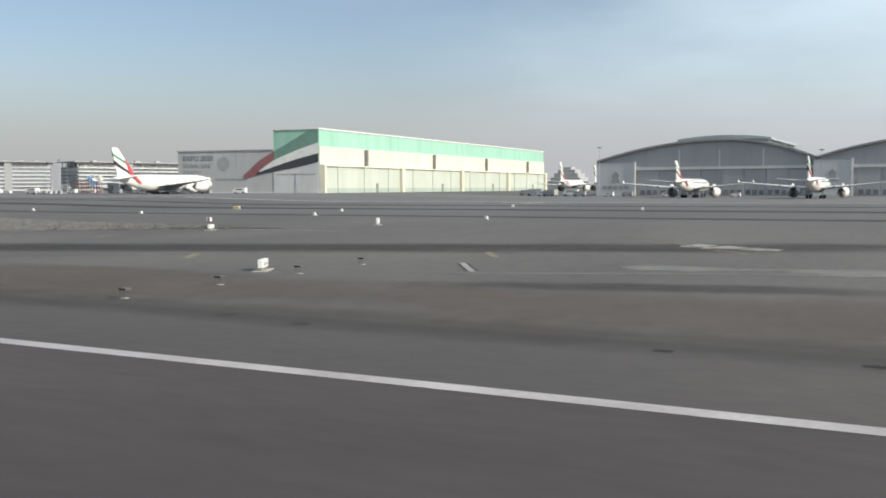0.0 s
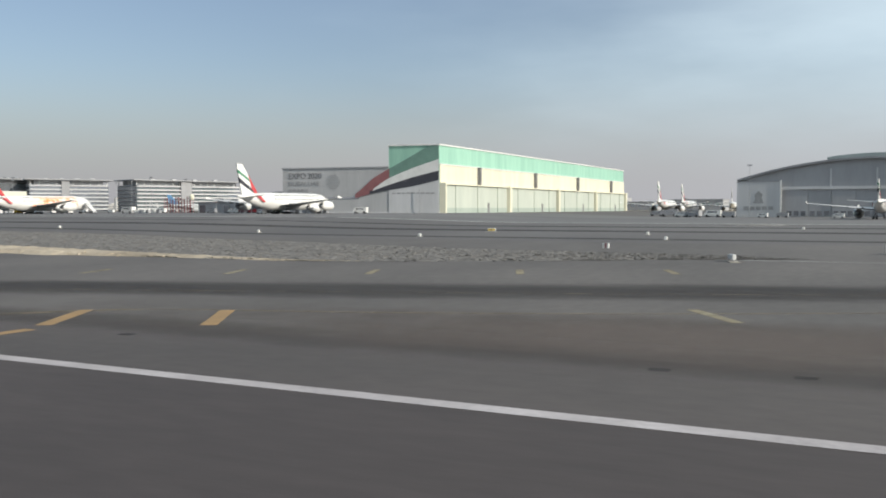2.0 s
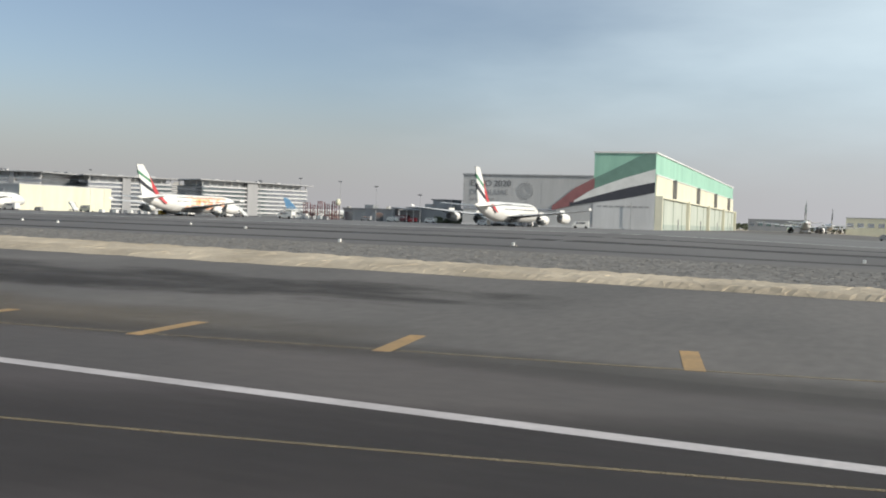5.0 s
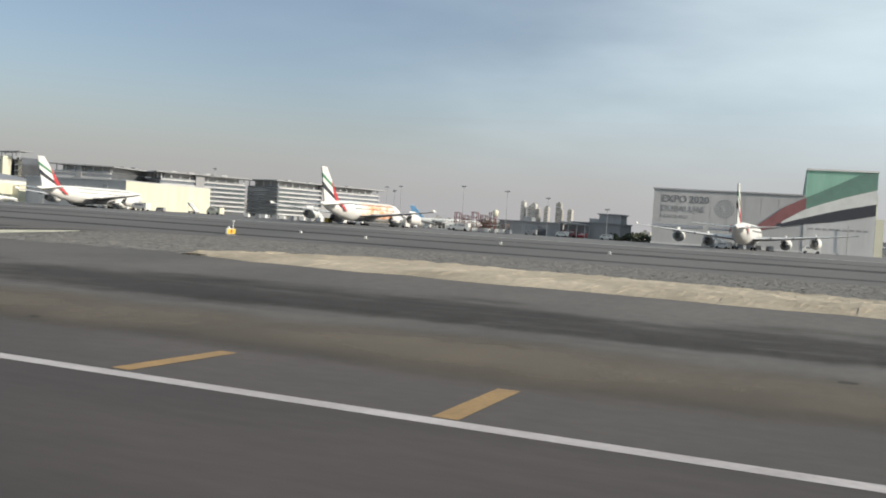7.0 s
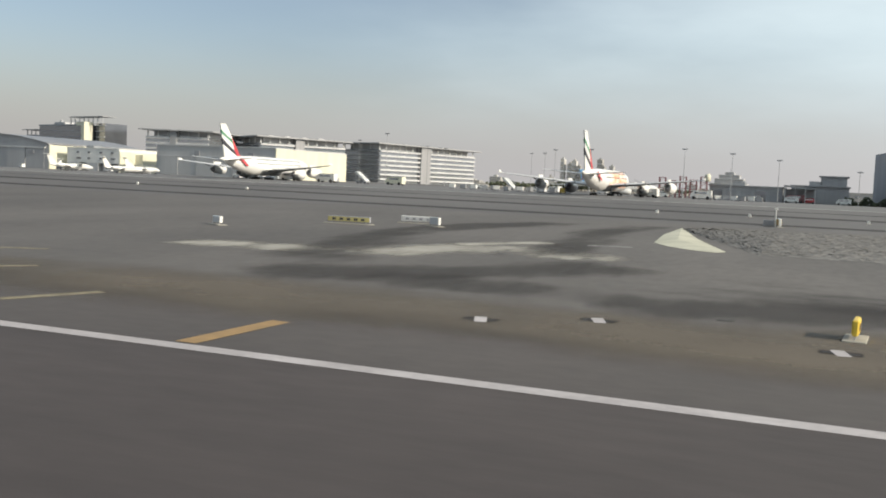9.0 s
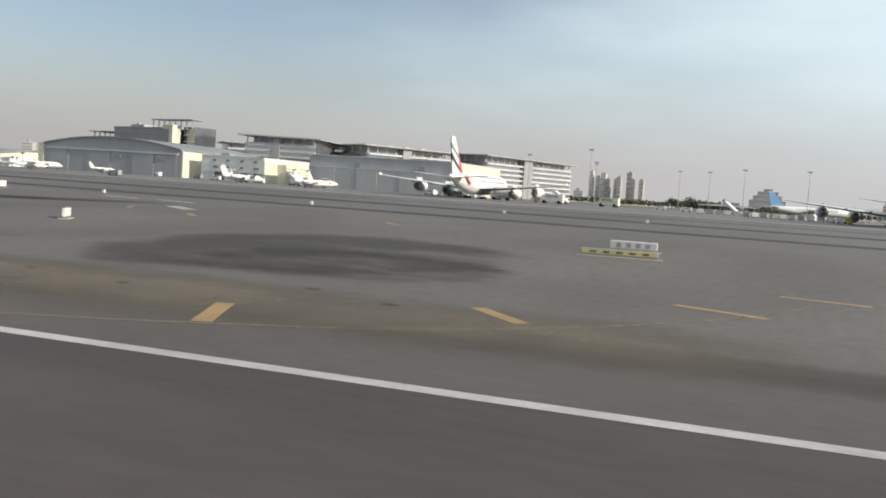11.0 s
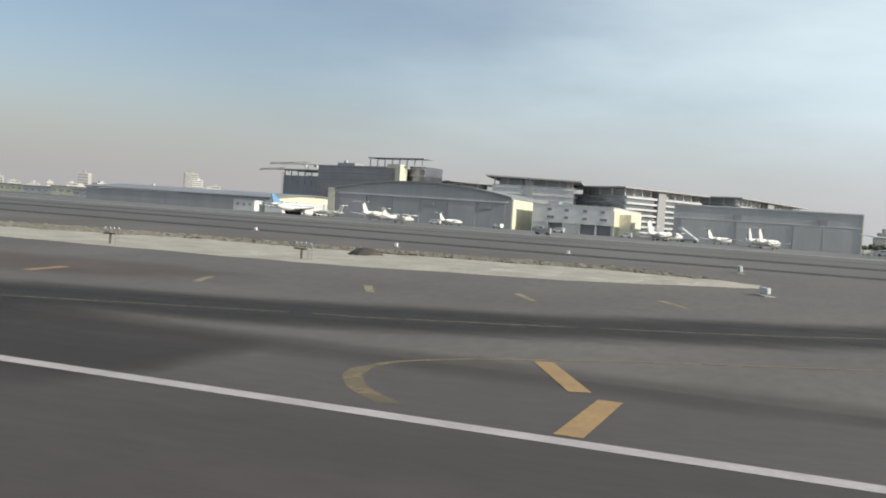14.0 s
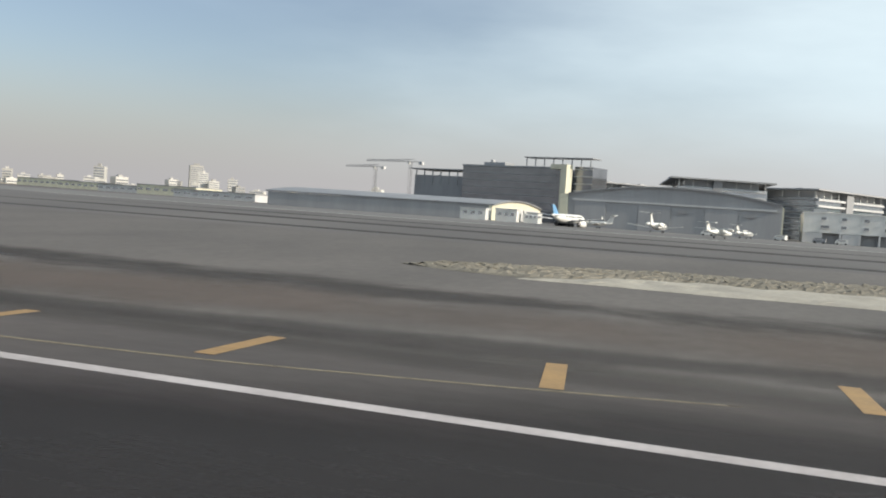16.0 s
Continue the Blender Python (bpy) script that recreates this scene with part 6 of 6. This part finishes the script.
def papi(x, y):
    h = thing("approach_light_unit", x, y, "dark grey approach slope light box on thin legs", "airfield light", "approach slope lights")
    part("light_box", slab(-0.29, 0.29, -0.24, 0.24, 0.44, 0.57, 0.03), DARK_BOX, h)
    part("lens", slab(-0.24, 0.24, -0.255, -0.24, 0.46, 0.55), BLACK, h)
    for q in (-0.2, 0.2):
        for r in (-0.16, 0.16):
            part("leg", tube((q, r, 0.0), (q, r, 0.43), 0.016, n=6), DARK_BOX, h)
    part("footing", slab(-0.1, 0.3, -0.3, 0.05, -0.1, 0.04), PALE_SAND, h)


for y in (39.0, 47.0, 55.6, 64.2):
    papi(-39.7 - (y - 39) * 0.03, y)


def aerial_frame(x, y):
    h = thing("approach_light", x, y, "brown steel light frame on a single post", "airfield light", "light frames")
    part("post", tube((0, 0, 0), (0, 0, 1.25), 0.13, n=8), BROWN_STEEL, h, "brown post")
    part("cross_bar", slab(-0.95, 0.55, -0.1, 0.1, 1.2, 1.38), BROWN_STEEL, h, "brown cross bar")
    for q in (-0.75, -0.1, 0.45, 1.1):
        part("light_head", loft([ring((q, 0, z), r, "z", 8) for z, r in ((1.5, 0.06), (1.85, 0.11), (2.05, 0.09))]), STEEL, h)
        part("stem", tube((q, 0, 1.3), (q, 0, 1.52), 0.03, n=5), STEEL, h)
    for q in (0.75, 1.25):
        part("side_rail", tube((q, 0, 0), (q, 0, 1.9), 0.035, n=5), STEEL, h)
    for q in (0.6, 1.2, 1.8):
        part("wire_rail", tube((0.5, 0, q), (1.3, 0, q), 0.02, n=5), STEEL, h)
    part("footing", slab(-0.5, 1.4, -0.5, 0.5, -0.1, 0.12), PALE_SAND, h)


aerial_frame(-756.4, 90.2)
aerial_frame(-732.7, 92.5)


def edge_light(x, y, mat, label):
    h = thing("marker_box", x, y, label, "marker", "small airfield markers")
    part("box", slab(-0.25, 0.25, -0.25, 0.25, 0.06, 0.62, 0.05), mat, h)
    part("foot", slab(-0.5, 0.5, -0.5, 0.5, -0.08, 0.08), PALE_SAND, h)


for x, y in ((-123, 185), (-112.8, 160), (-290.7, 148), (-264, 165), (-423, 195), (-402, 188), (-440, 190), (-575, 200), (-545, 205), (-606, 170), (-70, 150), (-100, 230), (-60, 210), (-350, 200), (-380, 215), (-780, 160), (-720, 165), (-160, 160), (-205, 168), (-640, 150), (-742, 140)):
    edge_light(x, y, WHITE, "small white marker box beside the taxiway")


def barrier(x, y):
    h = thing("striped_barrier", x, y, "small red and white striped barrier block", "barrier")
    for k in range(3):
        part("stripe", slab(-0.45 + 0.3 * k, -0.15 + 0.3 * k, -0.2, 0.2, 0, 0.7, 0.03), MAROON if k % 2 else WHITE, h)


barrier(-113, 129)


def sign_edge_post(x, y):
    h = thing("edge_post", x, y, "short white post for a sign's edge, beside a grey cabinet", "mast")
    # added post that stands in for the yellow sign turned edge-on
    part("pole", tube((0, 0, 0), (0, 0, 2.7), 0.09, 0.06), WHITE, h)
    part("cabinet", slab(-1.8, -0.2, -0.4, 0.4, 0.1, 1.0, 0.04), GREY_PAINT, h)
    part("head", slab(-0.2, 0.2, -0.15, 0.15, 2.6, 2.9, 0.04), WHITE, h)


sign_edge_post(-416.2, 158.6)


def mound(x, y, rx, ry, top, mat, label):
    bm = bmesh.new()
    rings = []
    for k in range(6):
        f = k / 5
        rr = 1 - f * 0.8
        pts = []
        for i in range(18):
            a = 2 * math.pi * i / 18
            j = 1 + 0.12 * noise.noise(Vector((math.cos(a) * 2, math.sin(a) * 2, k * 0.7 + x)))
            pts.append((rx * rr * j * math.cos(a), ry * rr * j * math.sin(a), top * math.sin(f * math.pi / 2) - 0.05))
        rings.append(pts)
    ob = mesh_object("spoil_mound", loft(rings, bm), mat)
    ob.matrix_world = pose(x * S, y * S, gz(x, y) * S)
    tagged(ob, label, "mound")


mound(-732.6, 109, 2.7, 2.2, 1.15, DARK_EARTH, "low dark mound on the sand bank")


def tree_belt():
    """A far belt of low dusty trees, too far off to count."""
    rnd = random.Random(3)
    bm = bmesh.new()
    for i in range(1500):
        u = rnd.random()
        x, y = -820 + 620 * u + rnd.uniform(-6, 6), 1150 + 60 * rnd.random()
        z = gz(x, y) + 2 + 5 * rnd.random() * (0.5 + 0.5 * math.sin(u * 40) ** 2)
        m = Matrix.Translation((x, y, z)) @ Euler((rnd.random() * 3, rnd.random() * 3, rnd.random() * 3)).to_matrix().to_4x4()
        bmesh.ops.create_icosphere(bm, subdivisions=1, radius=rnd.uniform(0.9, 2.4), matrix=m)
        if i % 6 == 0:
            tube((x, y, gz(x, y) - 0.3), (x, y, z), 0.25, 0.12, n=4, bm=bm)
    tagged(mesh_object("tree_belt", bm, LEAF), "low belt of dusty green trees", "trees", kind="stuff")


tree_belt()


def tree_clump():
    """A clump of dark rounded trees behind the stands."""
    rnd = random.Random(13)
    bm = bmesh.new()
    for k in range(16):
        tx, ty = -600 + 2.8 * k + rnd.uniform(-1, 1), 700 + rnd.uniform(-8, 8)
        top = rnd.uniform(5, 9)
        tube((tx, ty, gz(tx, ty) - 0.3), (tx, ty, gz(tx, ty) + top * 0.7), 0.3, 0.12, n=5, bm=bm)
        for i in range(60):
            v = Vector((rnd.gauss(0, 1), rnd.gauss(0, 1), rnd.gauss(0, 0.8)))
            m = Matrix.Translation((tx + v.x * 1.5, ty + v.y * 1.5, gz(tx, ty) + top * 0.68 + v.z * top * 0.18)) @ Euler((rnd.random() * 3, rnd.random() * 3, 0)).to_matrix().to_4x4()
            bmesh.ops.create_icosphere(bm, subdivisions=1, radius=rnd.uniform(0.35, 0.8), matrix=m)
    tagged(mesh_object("tree_clump", bm, LEAF), "clump of dark dusty trees behind the stands", "trees", kind="stuff")


tree_clump()


def shrub_row():
    """A dense row of dark dusty shrubs by the workshops."""
    rnd = random.Random(8)
    bm = bmesh.new()
    for i in range(420):
        x, y = rnd.uniform(-405, -384), rnd.uniform(424, 429)
        z = gz(x, y) + rnd.random() * (2.4 + 1.2 * math.sin(x * 0.9))
        m = Matrix.Translation((x, y, max(z, gz(x, y) + 0.2))) @ Euler((rnd.random() * 3, rnd.random() * 3, 0)).to_matrix().to_4x4()
        bmesh.ops.create_icosphere(bm, subdivisions=1, radius=rnd.uniform(0.25, 0.65), matrix=m)
    tagged(mesh_object("shrub_row", bm, LEAF), "row of dark dusty shrubs beside a workshop", "shrubs", kind="stuff")


shrub_row()
